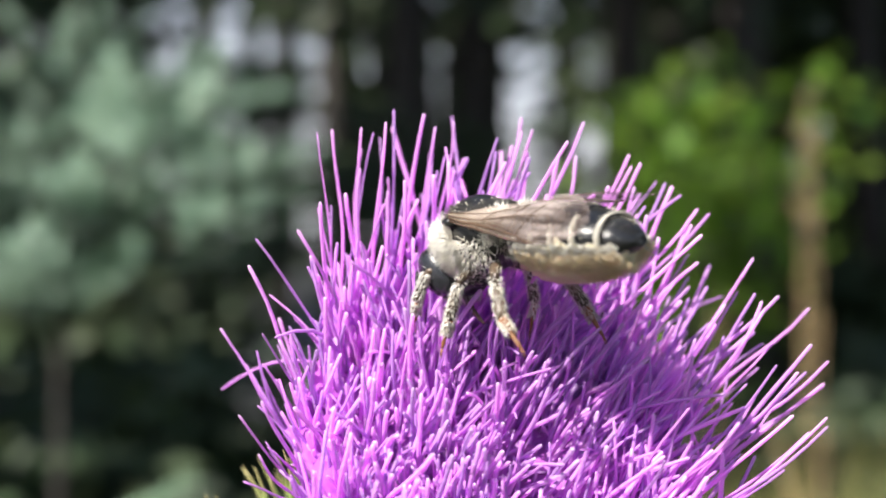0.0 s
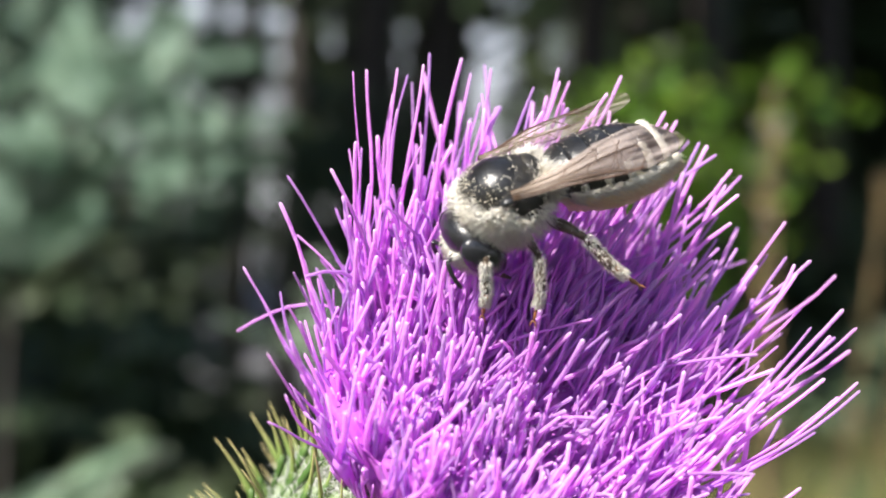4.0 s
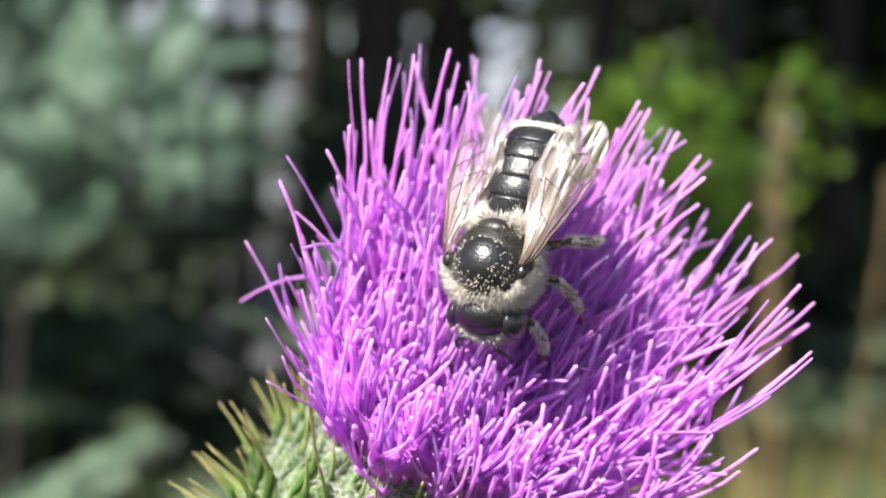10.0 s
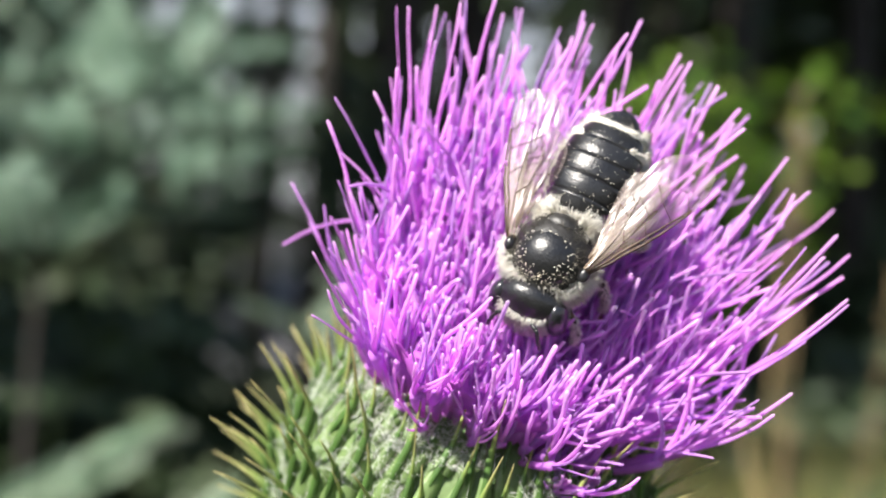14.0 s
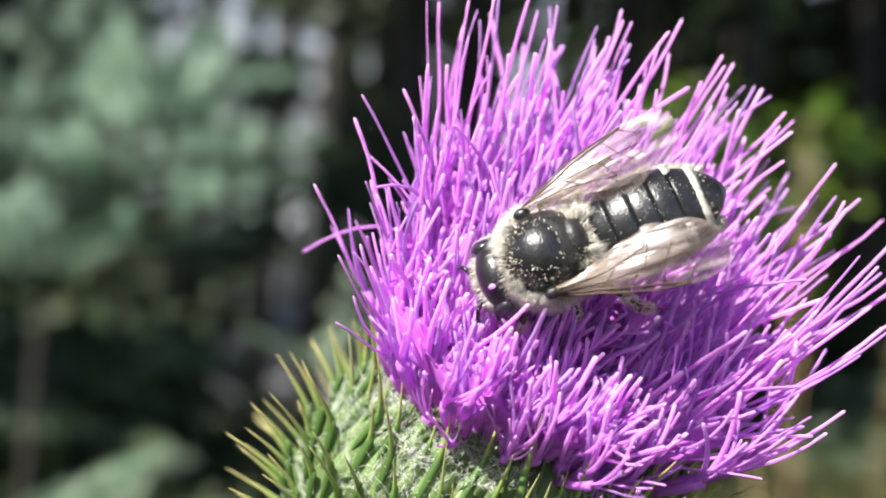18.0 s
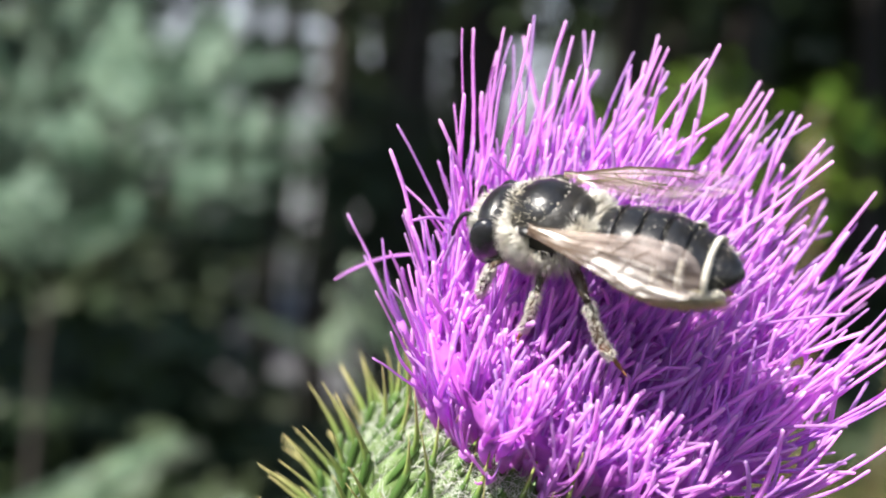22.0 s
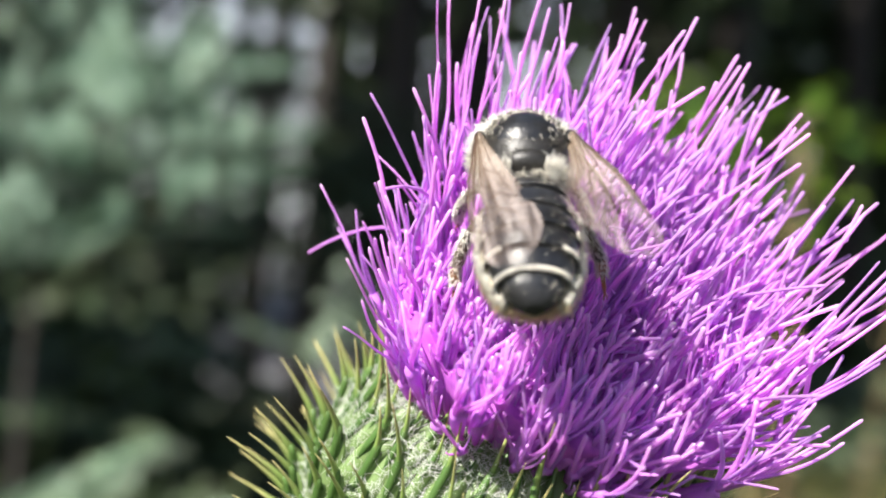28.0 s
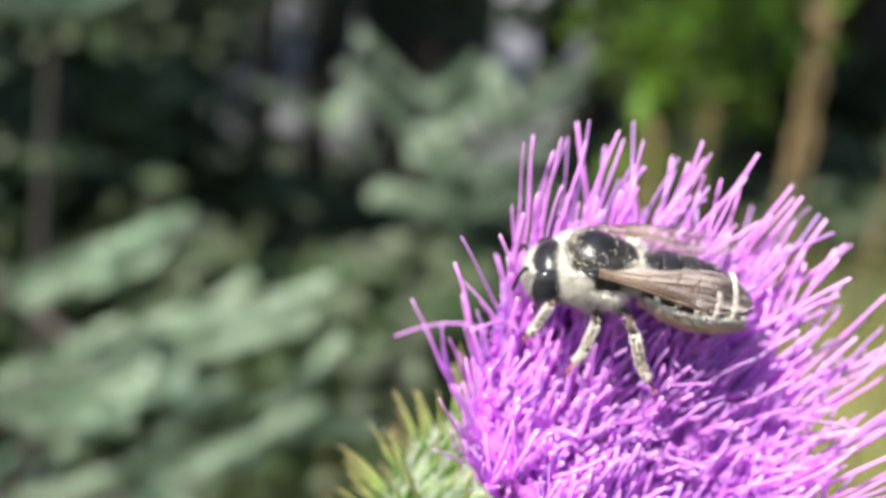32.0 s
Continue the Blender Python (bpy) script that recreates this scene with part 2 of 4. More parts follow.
# ---- mesh tools ----
class Shape:
    """Collects points and faces of one mesh; 'along' runs from 0 at a strand's root to 1 at its tip."""

    def __init__(self):
        self.v, self.f, self.a = [], [], []

    def tube(self, pts, radii, sides=4, cap=True, a0=0.0, a1=1.0, flat=1.0):
        pts = [Vector(p) for p in pts]
        n = len(pts)
        start = len(self.v)
        ref = Vector((0.31, 0.77, 0.55))
        for i, p in enumerate(pts):
            d = (pts[min(i + 1, n - 1)] - pts[max(i - 1, 0)]).normalized()
            u = d.cross(ref)
            if u.length < 0.1:
                u = d.cross(Vector((1, 0, 0)))
            u.normalize()
            w = d.cross(u)
            for k in range(sides):
                ang = 2 * math.pi * k / sides
                self.v.append(p + (u * math.cos(ang) + w * (math.sin(ang) * flat)) * radii[i])
                self.a.append(a0 + (a1 - a0) * i / (n - 1))
        for i in range(n - 1):
            for k in range(sides):
                a, b = start + i * sides + k, start + i * sides + (k + 1) % sides
                self.f.append((a, b, b + sides, a + sides))
        if cap:
            self.f.append(tuple(start + (n - 1) * sides + k for k in range(sides)))
            self.f.append(tuple(start + k for k in reversed(range(sides))))

    def blob(self, centre, radii, rings=10, sides=14, turn=None, bend=None):
        """An egg of three radii."""
        start = len(self.v)
        turn = turn or Matrix.Identity(3)
        c = Vector(centre)
        for i in range(rings + 1):
            th = math.pi * i / rings
            for k in range(sides):
                ph = 2 * math.pi * k / sides
                p = Vector((radii[0] * math.sin(th) * math.cos(ph), radii[1] * math.cos(th), radii[2] * math.sin(th) * math.sin(ph)))
                if bend:
                    p = bend(p)
                self.v.append(c + turn @ p)
                self.a.append(0.5)
        for i in range(rings):
            for k in range(sides):
                a, b = start + i * sides + k, start + i * sides + (k + 1) % sides
                self.f.append((a, a + sides, b + sides, b))

    def loft(self, rows, sides=20, power=1.0):
        """Rings across the y axis: rows of y, half width, up radius, down radius, z of the middle."""
        start = len(self.v)
        for y, w, up, dn, zc in rows:
            for k in range(sides):
                ang = 2 * math.pi * k / sides
                c, s = math.cos(ang), math.sin(ang)
                self.v.append(Vector((w * math.copysign(abs(c) ** power, c), y, zc + (up if s > 0 else dn) * s)))
                self.a.append(0.5)
        for i in range(len(rows) - 1):
            for k in range(sides):
                a, b = start + i * sides + k, start + i * sides + (k + 1) % sides
                self.f.append((a, b, b + sides, a + sides))
        self.f.append(tuple(start + k for k in reversed(range(sides))))
        self.f.append(tuple(start + (len(rows) - 1) * sides + k for k in range(sides)))

    def hair(self, root, tip, width, curl=None):
        """A slim three-sided hair with a bend half way."""
        root, tip = Vector(root), Vector(tip)
        mid = (root + tip) / 2 + (Vector(curl) if curl else Vector((0, 0, 0)))
        d = (tip - root).normalized()
        u = d.cross(Vector((0.3, 0.5, 0.8))).normalized()
        w = d.cross(u)
        s = len(self.v)
        for p, r, al in ((root, width, 0.0), (mid, width * 0.8, 0.5)):
            for k in range(3):
                ang = 2.0944 * k
                self.v.append(p + (u * math.cos(ang) + w * math.sin(ang)) * r)
                self.a.append(al)
        self.v.append(tip)
        self.a.append(1.0)
        for k in range(3):
            j = (k + 1) % 3
            self.f.append((s + k, s + j, s + 3 + j, s + 3 + k))
            self.f.append((s + 3 + k, s + 3 + j, s + 6))

    def mesh(self, name, material, scale=MM, smooth=True):
        me = bpy.data.meshes.new(name)
        me.from_pydata([tuple(p * scale) for p in self.v], [], self.f)
        me.attributes.new("along", "FLOAT", "POINT").data.foreach_set("value", self.a)
        me.polygons.foreach_set("use_smooth", [smooth] * len(me.polygons))
        me.materials.append(material)
        me.update()
        return me


def part(name, shape, material, parent, label="", scale=MM, smooth=True, m=None):
    me = shape if isinstance(shape, bpy.types.Mesh) else shape.mesh(name, material, scale, smooth)
    ob = new(name, me)
    ob.parent = parent
    if m is not None:
        ob.matrix_basis = m
    if label:
        tagged(ob, label)
    return ob


def thing(name, label, category, m=None, group="", kind=""):
    ob = new(name)
    if m is not None:
        ob.matrix_basis = m
    return tagged(ob, label, category, group, kind)


def bezier(a, b, c, n):
    return [Vector(a) * (1 - t) ** 2 + Vector(b) * (2 * t * (1 - t)) + Vector(c) * t * t for t in (i / n for i in range(n + 1))]


# ---- ground ----
g = bmesh.new()
bmesh.ops.create_grid(g, x_segments=160, y_segments=160, size=1.0)
for v in g.verts:
    r = max(abs(v.co.x), abs(v.co.y))
    far = 4 + 900 * r ** 4
    v.co.x *= far
    v.co.y *= far
    v.co.z = 0.06 * noise.noise((v.co.x * 0.6, v.co.y * 0.6, 0)) - 0.03
gm = bpy.data.meshes.new("ground")
g.to_mesh(gm)
g.free()
gm.polygons.foreach_set("use_smooth", [True] * len(gm.polygons))
gm.materials.append(SOIL)
tagged(new("ground", gm), "uneven meadow soil with moss and grass", "ground", kind="structure")

# a pale sheet added beyond the first trees for the bright gaps between them
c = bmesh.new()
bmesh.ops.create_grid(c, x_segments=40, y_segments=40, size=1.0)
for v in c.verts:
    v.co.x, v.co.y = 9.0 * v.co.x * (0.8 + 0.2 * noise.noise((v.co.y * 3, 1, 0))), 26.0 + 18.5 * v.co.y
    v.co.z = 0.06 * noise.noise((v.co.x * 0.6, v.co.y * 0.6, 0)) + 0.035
cm = bpy.data.meshes.new("gap_sheet")
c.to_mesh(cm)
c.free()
cm.materials.append(GAP_SHEET)
tagged(new("gap_sheet", cm), "pale grey sheet added for the bright gaps behind the trunks", "ground", kind="structure")

# ---- thistle ----
AXIS = Vector((0.36, -0.40, 0.84)).normalized()
FRONT = (Vector((0, -1, 0)) + AXIS * AXIS.y).normalized()
RIGHT = AXIS.cross(FRONT).normalized()
COLLAR = Vector((-0.3, 3.4, -15.4))
HEAD = Matrix.Translation(place(*COLLAR)) @ Matrix((RIGHT, -FRONT, AXIS)).transposed().to_4x4()
GLOBE_R = 10.4
BUR_AXIS = Vector((0.15, -0.38, 0.91)).normalized()
BUR_FRONT = (Vector((0, -1, 0)) + BUR_AXIS * BUR_AXIS.y).normalized()
BUR = Matrix.Translation(place(-0.7, 5.6, -22.4)) @ Matrix((BUR_AXIS.cross(BUR_FRONT).normalized(), -BUR_FRONT, BUR_AXIS)).transposed().to_4x4()
thistle = thing("thistle", "purple thistle flower head on a spiny green bur and stem", "thistle", Matrix.Translation((0, 0, 0)))


LIFT = HEAD.to_3x3().inverted() @ Vector((0, 0, 1))


def rim(phi):
    """Widest lean from the axis (degrees) and strand length (mm) at the edge of the brush, by the bearing round the axis."""
    knots = [(-180, 44, 18.0), (-150, 56, 15.2), (-115, 57, 13.4), (-65, 54, 13.2), (-45, 56, 14.2), (-20, 52, 18.2), (0, 38, 21.9), (30, 31, 23.5), (60, 24, 23.4),
             (90, 22, 23.6), (120, 24, 23.2), (150, 32, 22.0), (165, 37, 20.3), (180, 44, 18.0)]
    for (p0, a0, l0), (p1, a1, l1) in zip(knots, knots[1:]):
        if p0 <= phi <= p1:
            k = (phi - p0) / (p1 - p0)
            return a0 + (a1 - a0) * k, l0 + (l1 - l0) * k
    return knots[0][1:]


def toward(theta, phi):
    t, p = radians(theta), radians(phi)
    return Vector((math.sin(t) * math.cos(p), math.sin(t) * math.sin(p), math.cos(t)))


def floret(shape, base, tip, rng, lobes=5, thick=1.0, low=0.5, stray=1.0, hook=0.0):
    """One floret: a tube that widens to its throat and parts into narrow curling lobes round a longer style; low says how far it sweeps out before it rises, hook how far its end turns up."""
    base, tip = Vector(base), Vector(tip) - LIFT * hook
    d = tip - base
    span = d.length
    ctrl = base + Vector((d.x * (0.3 + 0.6 * low), d.y * (0.3 + 0.6 * low), d.z * (0.62 - 0.38 * low)))
    axis = bezier(base, ctrl, tip, 16)
    side = d.cross(Vector((0, 0, 1)))
    side = side.normalized() if side.length > 0.01 else Vector((1, 0, 0))
    up = side.cross(d).normalized()
    # neighbours lean together into tufts, each one strays a little by itself
    lean = noise.noise_vector(tip * 0.26) * 2.6 + noise.noise_vector(tip * 0.6 + Vector((9, 0, 0))) * 2.0 + Vector((rng.gauss(0, 0.55), rng.gauss(0, 0.55), rng.gauss(0.2, 0.4)))
    bow = (side * rng.gauss(0, 1) + up * rng.gauss(0.2, 0.8)) * span * 0.04
    for i in range(3, 17):
        k = (i - 2) / 14
        axis[i] = axis[i] + (lean * k ** 2 + bow * 4 * k * (1 - k) + LIFT * (2.2 * k ** 3 * max(0.0, low - 0.25))) * stray + LIFT * (hook * k ** 3.5)
    throat = rng.randint(7, 9)
    fat = thick * rng.uniform(0.82, 1.15)
    n = throat + 1
    shape.tube(axis[:n], [fat * (0.12 + 0.2 * (i / throat) ** 1.5) for i in range(n)], 6, True, 0.0, 0.5)

    def strand(steps, way, splay, thin, a0, a1):
        """A lobe or the style: leaves the throat, splays to its side and curls as it goes."""
        curl = Vector((rng.gauss(0, 1), rng.gauss(0, 1), rng.gauss(0, 1))).normalized() + LIFT * rng.gauss(0.2 + 1.6 * low, 0.5)
        curl = curl * rng.choice((0.03, 0.07, 0.12, 0.2) if splay else (0.0, 0.02, 0.05, 0.09)) * (0.25 + 0.75 * stray)
        wave, turn, swing = rng.uniform(0, 6.28), rng.uniform(0.5, 1.1), rng.uniform(0.02, 0.11)
        p, go = axis[throat - 1], way * splay
        pts = [p]
        for i in range(steps):
            j = min(throat + i, 16)
            go = go + curl + (side * math.sin(i * turn + wave) + up * math.cos(i * turn + wave)) * swing
            p = p + ((axis[j] - axis[j - 1]).normalized() + go).normalized() * (span / 16)
            pts.append(p)
        pts = pts[:free_of_bee(pts)]
        if len(pts) < 3:
            return
        e = pts[-1] + (pts[-1] - pts[-2]).normalized() * 0.1
        count = len(pts)
        radii = [fat * thin * (1.2 - 0.4 * (i / count) ** 1.2 + rng.uniform(-0.08, 0.08)) for i in range(count)]
        radii[-1] = fat * thin * rng.uniform(0.75, 1.0)
        shape.tube(pts + [e], radii + [fat * thin * 0.35], 5, True, a0, a1, rng.uniform(0.6, 1.0))

    strand(17 - throat, Vector((0, 0, 0)), 0.0, 0.118, 0.5, 1.0)
    for k in range(lobes):
        ang = 2 * math.pi * (k + rng.random() * 0.7) / lobes
        strand(rng.randint(5, 8), side * math.cos(ang) + up * math.sin(ang), rng.uniform(0.08, 0.5) * (0.4 + 0.6 * stray), rng.uniform(0.068, 0.108), 0.42, rng.uniform(0.85, 1.0))


def free_of_bee(pts):
    """How many points of a strand to keep, so that it never comes out of the bee's body."""
    q = np.einsum("mij,nj->mni", BEE_SEEN, np.array([(*p, 1.0) for p in pts]))
    x, y, z = q[..., 0], q[..., 1], q[..., 2]
    hit = ((x / 2.3) ** 2 + (y / 2.4) ** 2 + (z / 2.2) ** 2 < 1) | ((x / 2.3) ** 2 + ((y + 5.6) / 4.2) ** 2 + ((z + 0.4) / 1.8) ** 2 < 1) | ((x / 2.1) ** 2 + ((y - 3.4) / 1.4) ** 2 + ((z + 0.6) / 1.9) ** 2 < 1)
    through_it = hit.any(axis=1) & ~hit[:, -1]
    return len(pts) if not through_it.any() else int(np.argmax(hit[through_it], axis=1).min()) + 1


def clear_of_bee(base, tip):
    """Shortens a strand until it never stands out through the bee's body: its end may be buried under the bee, as if trodden down."""
    base, tip = Vector(base), Vector(tip)
    for k in range(14):
        end = base + (tip - base) * (1.0 - 0.045 * k)
        pts = [HEAD @ ((base + (end - base) * q) * MM) for q in (0.55, 0.65, 0.75, 0.82, 0.88, 0.94, 1.0)]
        if not any(not inside(m @ pts[-1]) and any(inside(m @ p) for p in pts) for m in BEE_TURNED):
            return end
    return end


def inside(p):
    x, y, z = p / MM
    return (x / 2.0) ** 2 + (y / 2.3) ** 2 + (z / 1.8) ** 2 < 1 or (x / 1.9) ** 2 + ((y + 5.5) / 3.6) ** 2 + ((z + 0.3) / 1.7) ** 2 < 1 or (x / 1.9) ** 2 + ((y - 3.3) / 1.3) ** 2 + ((z + 0.5) / 1.7) ** 2 < 1


def foot_of(u, phi):
    """Where a floret is rooted in the collar, which stands higher at the front; u runs from the middle to the edge."""
    front = max(0.0, -math.sin(radians(phi)))
    return toward(90, phi) * (5.6 * u) + Vector((0, 0, -2.2 + 1.2 * (1 - u) + 2.5 * front * u))


def brush():
    rng = random.Random(3)
    spots, n = [], 430
    heart = toward(16, -95) * 13.0
    for i in range(n):
        u = math.sqrt((i + 0.5) / n)
        phi = (i * 137.508) % 360 - 180
        a, l = rim(phi)
        edge = toward(a, phi + rng.uniform(-4, 4)) * l
        tip = heart + (edge - heart) * (u ** 0.9)
        tip = tip * (1 - 0.05 * math.sin(u * math.pi)) * rng.uniform(0.84, 1.03) + Vector((rng.gauss(0, 1), rng.gauss(0, 1), 0)) * 0.8
        spots.append((u, phi, tip))
    # the packed corollas between the strands
    bed, cols, rows = Shape(), 150, 22
    for r in range(rows + 1):
        u = 0.97 * r / rows
        for c in range(cols):
            phi = c * 360 / cols - 180
            a, l = rim(phi)
            edge = toward(a, phi) * l
            tip = heart + (edge - heart) * (u ** 0.9)
            root = foot_of(u, phi)
            p = root + (clear_of_bee(root, tip) - root) * 0.58
            p = p + (tip - root).normalized() * (noise.noise(p * 1.3) * 0.9 + noise.noise(p * 3.1) * 0.7 + noise.noise(Vector((c * 0.9, u * 2, 0))) * 0.5)
            bed.v.append(p)
            bed.a.append(0.5)
    for r in range(rows):
        for c in range(cols):
            q = r * cols + c
            w = r * cols + (c + 1) % cols
            bed.f.append((q, w, w + cols, q + cols))
    skirt = len(bed.v)
    for c in range(cols):
        bed.v.append(foot_of(0.85, c * 360 / cols - 180) + Vector((0, 0, -0.3)))
        bed.a.append(0.2)
    for c in range(cols):
        q, w = rows * cols + c, rows * cols + (c + 1) % cols
        bed.f.append((q, w, skirt + (c + 1) % cols, skirt + c))
    tagged(part("floret_bed", bed, BED, thistle, "packed magenta corollas low in the head", m=HEAD), kind="stuff")
    # The front and the rim stand as florets of their own; the packed middle and back are one mass.
    spots.sort(key=lambda s: -(s[0] + 0.25 * (s[1] < 20)))
    mass = Shape()
    for i, (u, phi, tip) in enumerate(spots):
        base = foot_of(u, phi)
        tip = clear_of_bee(base, tip)
        low = rng.uniform(0.05, 0.4) + 0.35 * max(0.0, -math.sin(radians(phi))) + 0.28 * max(0.0, math.cos(radians(phi))) * u
        if i % 20 >= 12:
            tip = base + (tip - base) * rng.uniform(0.72, 0.88)
        if i < 250:
            s = Shape()
            floret(s, base, tip, rng, 5, 1.12, low)
            part("floret", s, PETAL, thistle, m=HEAD)
        else:
            floret(mass, base, tip, rng, 5, 1.12, low)
    # strands that stand out of the outline: lean, bearing, length
    for theta, phi, length in TIPS + MORE_TIPS:
        s = Shape()
        floret(s, foot_of(0.96, phi), toward(theta, phi) * length, rng, 3, 0.9, 0.1 if theta > 45 and abs(phi) > 140 else 0.45 if theta > 45 else 0.3, 0.18, 2.6 if theta > 45 and abs(phi) > 140 else 1.7 if abs(phi) < 70 else 0.6)
        part("floret", s, PETAL, thistle, m=HEAD)
    # a tuft that droops over the bur, and short curled florets at the collar
    for k in range(26):
        s = Shape()
        if k < 9:
            phi = -38 + rng.uniform(-9, 9)
            floret(s, foot_of(0.98, phi), toward(rng.uniform(76, 96), phi - 10) * rng.uniform(9.0, 11.5), rng, 5, 1.0, 0.6, 0.4)
        else:
            phi = rng.uniform(-165, -40)
            floret(s, foot_of(1.0, phi), toward(rng.uniform(58, 74), phi) * rng.uniform(8.0, 10.2), rng, 4, 0.85, 0.8, 0.5)
        part("floret", s, PETAL, thistle, m=HEAD)
    tagged(part("floret_mass", mass, PETAL, thistle, "packed purple florets in the middle of the head", m=HEAD), kind="stuff")


TIPS = [
    (64.6, 177.9, 18.5), (46.1, -173.5, 20), (60.1, -148.5, 16.6), (40.2, 161.9, 22.9), (30.5, 149.9, 23), (18.2, 101.3, 23.5), (24.8, 90, 23.6),
    (27.1, 53.6, 23.1), (37.9, 6.2, 23.3), (42, -9.1, 22.3), (35.6, 28.9, 24), (53.6, -15.6, 18.6), (52.7, -24, 17.5), (65.2, -51.4, 14.2),
    (57.8, -65.5, 14.1), (60.8, -113.9, 14), (19.6, 66.9, 22.8), (32.9, 152.3, 22.8), (29.3, 140.2, 22.2), (26.5, 133.3, 22.6)]
MORE_TIPS = [
    (24.2, 125.6, 23.4), (22.7, 119.4, 22.6), (23.9, 109.7, 22.8), (18, 108.3, 21.2), (20.3, 83.2, 23), (20.5, 77.7, 22.6), (21.6, 67.9, 23.5),
    (25.7, 40.4, 23.2), (29.8, 32.7, 23.5), (31.6, 17.4, 22.3), (33.9, 13.3, 22.8), (35.1, 3.7, 21.8), (39.7, -9.1, 20.9), (34.8, 160.1, 22.5),
    (34.6, 155.4, 21.2), (38.8, 176, 19.8), (47.5, -170.2, 16.6), (51, -169, 16.5), (57.8, -152, 16.3), (61.6, -146.3, 14.7), (37.2, 163.3, 21.2)]


def involucre():
    s = Shape()
    rows = []
    for i in range(23):
        th = radians(6 + 172 * i / 22)
        rows.append((GLOBE_R * math.sin(th) * 0.98, GLOBE_R * math.cos(th)))
    s.tube([(0, 0, z) for _, z in rows], [r for r, _ in rows], 40)
    part("bur", s, GLOBE, thistle, "green bur under the florets", m=BUR)
    rng = random.Random(11)
    kinds, forms, rear = [], [], Shape()
    for k in range(4):
        b = Shape()
        ln = (3.6, 4.2, 3.2, 3.9)[k]
        rise = (0.62, 0.78, 0.55, 0.7)[k]
        # a pale scale that lies on the bur, its dark ribbed back, and the spine that leaves it
        b.tube([(0, -1.6, -0.1), (0, -0.4, 0.2), (0, 1.0, 0.38), (0, 2.2, 0.55), (0, 3.2, 0.8)], [0.35, 0.6, 0.58, 0.4, 0.16], 8, True, 0.0, 0.3, 0.4)
        b.tube([(0, 0.5, 0.5), (0, 1.3, 0.72), (0, 2.3, 0.86), (0, 3.1, 1.02), (0, 3.6, 1.2)], [0.05, 0.18, 0.25, 0.24, 0.18], 6, True, 0.40, 0.52, 0.8)
        spine = bezier((0, 2.9, 0.9), (0, 3.8, 1.25), (0, 2.9 + ln * 0.74, 0.9 + ln * rise), 6)
        b.tube(spine, [0.22, 0.21, 0.18, 0.14, 0.10, 0.06, 0.012], 6, True, 0.55, 1.0, 0.8)
        kinds.append(b.mesh("bract", BRACT))
        forms.append(b)
    n = 400
    for i in range(n):
        th = math.degrees(math.acos(math.cos(radians(24)) + (math.cos(radians(146)) - math.cos(radians(24))) * (i + 0.5) / n))
        phi = (i * 137.508) % 360 - 90
        nrm = toward(th, phi)
        up = (Vector((0, 0, 1)) - nrm * nrm.z).normalized()
        x = up.cross(nrm)
        p = nrm * (GLOBE_R - 0.25) - up * 2.2
        tilt = Matrix.Rotation(radians(rng.uniform(-7, 9) + (10 if th > 60 else 2)), 3, "X") @ Matrix.Rotation(radians(rng.uniform(-8, 8)), 3, "Z")
        m = Matrix((x, up, nrm)).transposed() @ tilt
        size = rng.uniform(0.82, 1.1) * (0.72 if th < 44 else 1.0)
        if 120 < (phi + 90) % 360 < 240:
            # the far side of the bur is one mass
            form, first = forms[i % 4], len(rear.v)
            rear.v.extend(p + m @ (q * size) for q in form.v)
            rear.a.extend(form.a)
            rear.f.extend(tuple(k + first for k in f) for f in form.f)
            continue
        part("bract", kinds[i % 4], BRACT, thistle, m=BUR @ Matrix.Translation(p * MM) @ m.to_4x4() @ Matrix.Scale(size, 4))
    tagged(part("bract_mass", rear, BRACT, thistle, "spiny bracts on the far side", m=BUR), kind="stuff")
    web = Shape()
    for _ in range(34000):
        th, phi = rng.uniform(34, 140), rng.uniform(0, 360)
        o = toward(th, phi)
        if noise.noise(o * 4.5) < -0.1 + 0.25 * math.cos(radians(phi)):
            continue
        a = o * (GLOBE_R + rng.uniform(0.1, 0.8))
        b = a + Vector((rng.gauss(0, 1), rng.gauss(0, 1), rng.gauss(0, 1))) * 0.5
        web.hair(a, b, 0.014, (rng.uniform(-.3, .3), rng.uniform(-.3, .3), rng.uniform(-.3, .3)))
    tagged(part("cobweb", web, COBWEB, thistle, "white cobwebby hairs between the bracts", m=BUR), kind="stuff")
    st = Shape()
    foot = BUR @ Vector((0, 0, -GLOBE_R * MM))
    down = -(BUR.to_3x3() @ Vector((0, 0, 1)))
    p1 = foot + down * 0.10
    pts = [foot - down * 0.003] + bezier(foot, p1, Vector((p1.x - 0.04, p1.y + 0.05, foot.z - 0.35)), 8)[1:] + [Vector((-0.09, 0.13, 0.4)), Vector((-0.10, 0.14, -0.08))]
    st.tube(pts, [0.0022] + [0.0024 + 0.0004 * i for i in range(8)] + [0.006, 0.008], 10)
    part("stem", st, STEM, thistle, "ridged green stem", 1.0)

# ---- bee ----
bee = thing("bee", "black leafcutter bee with white bands and a yellow pollen brush", "bee")
BEE = 0.89
bee.scale = (BEE, BEE, BEE)


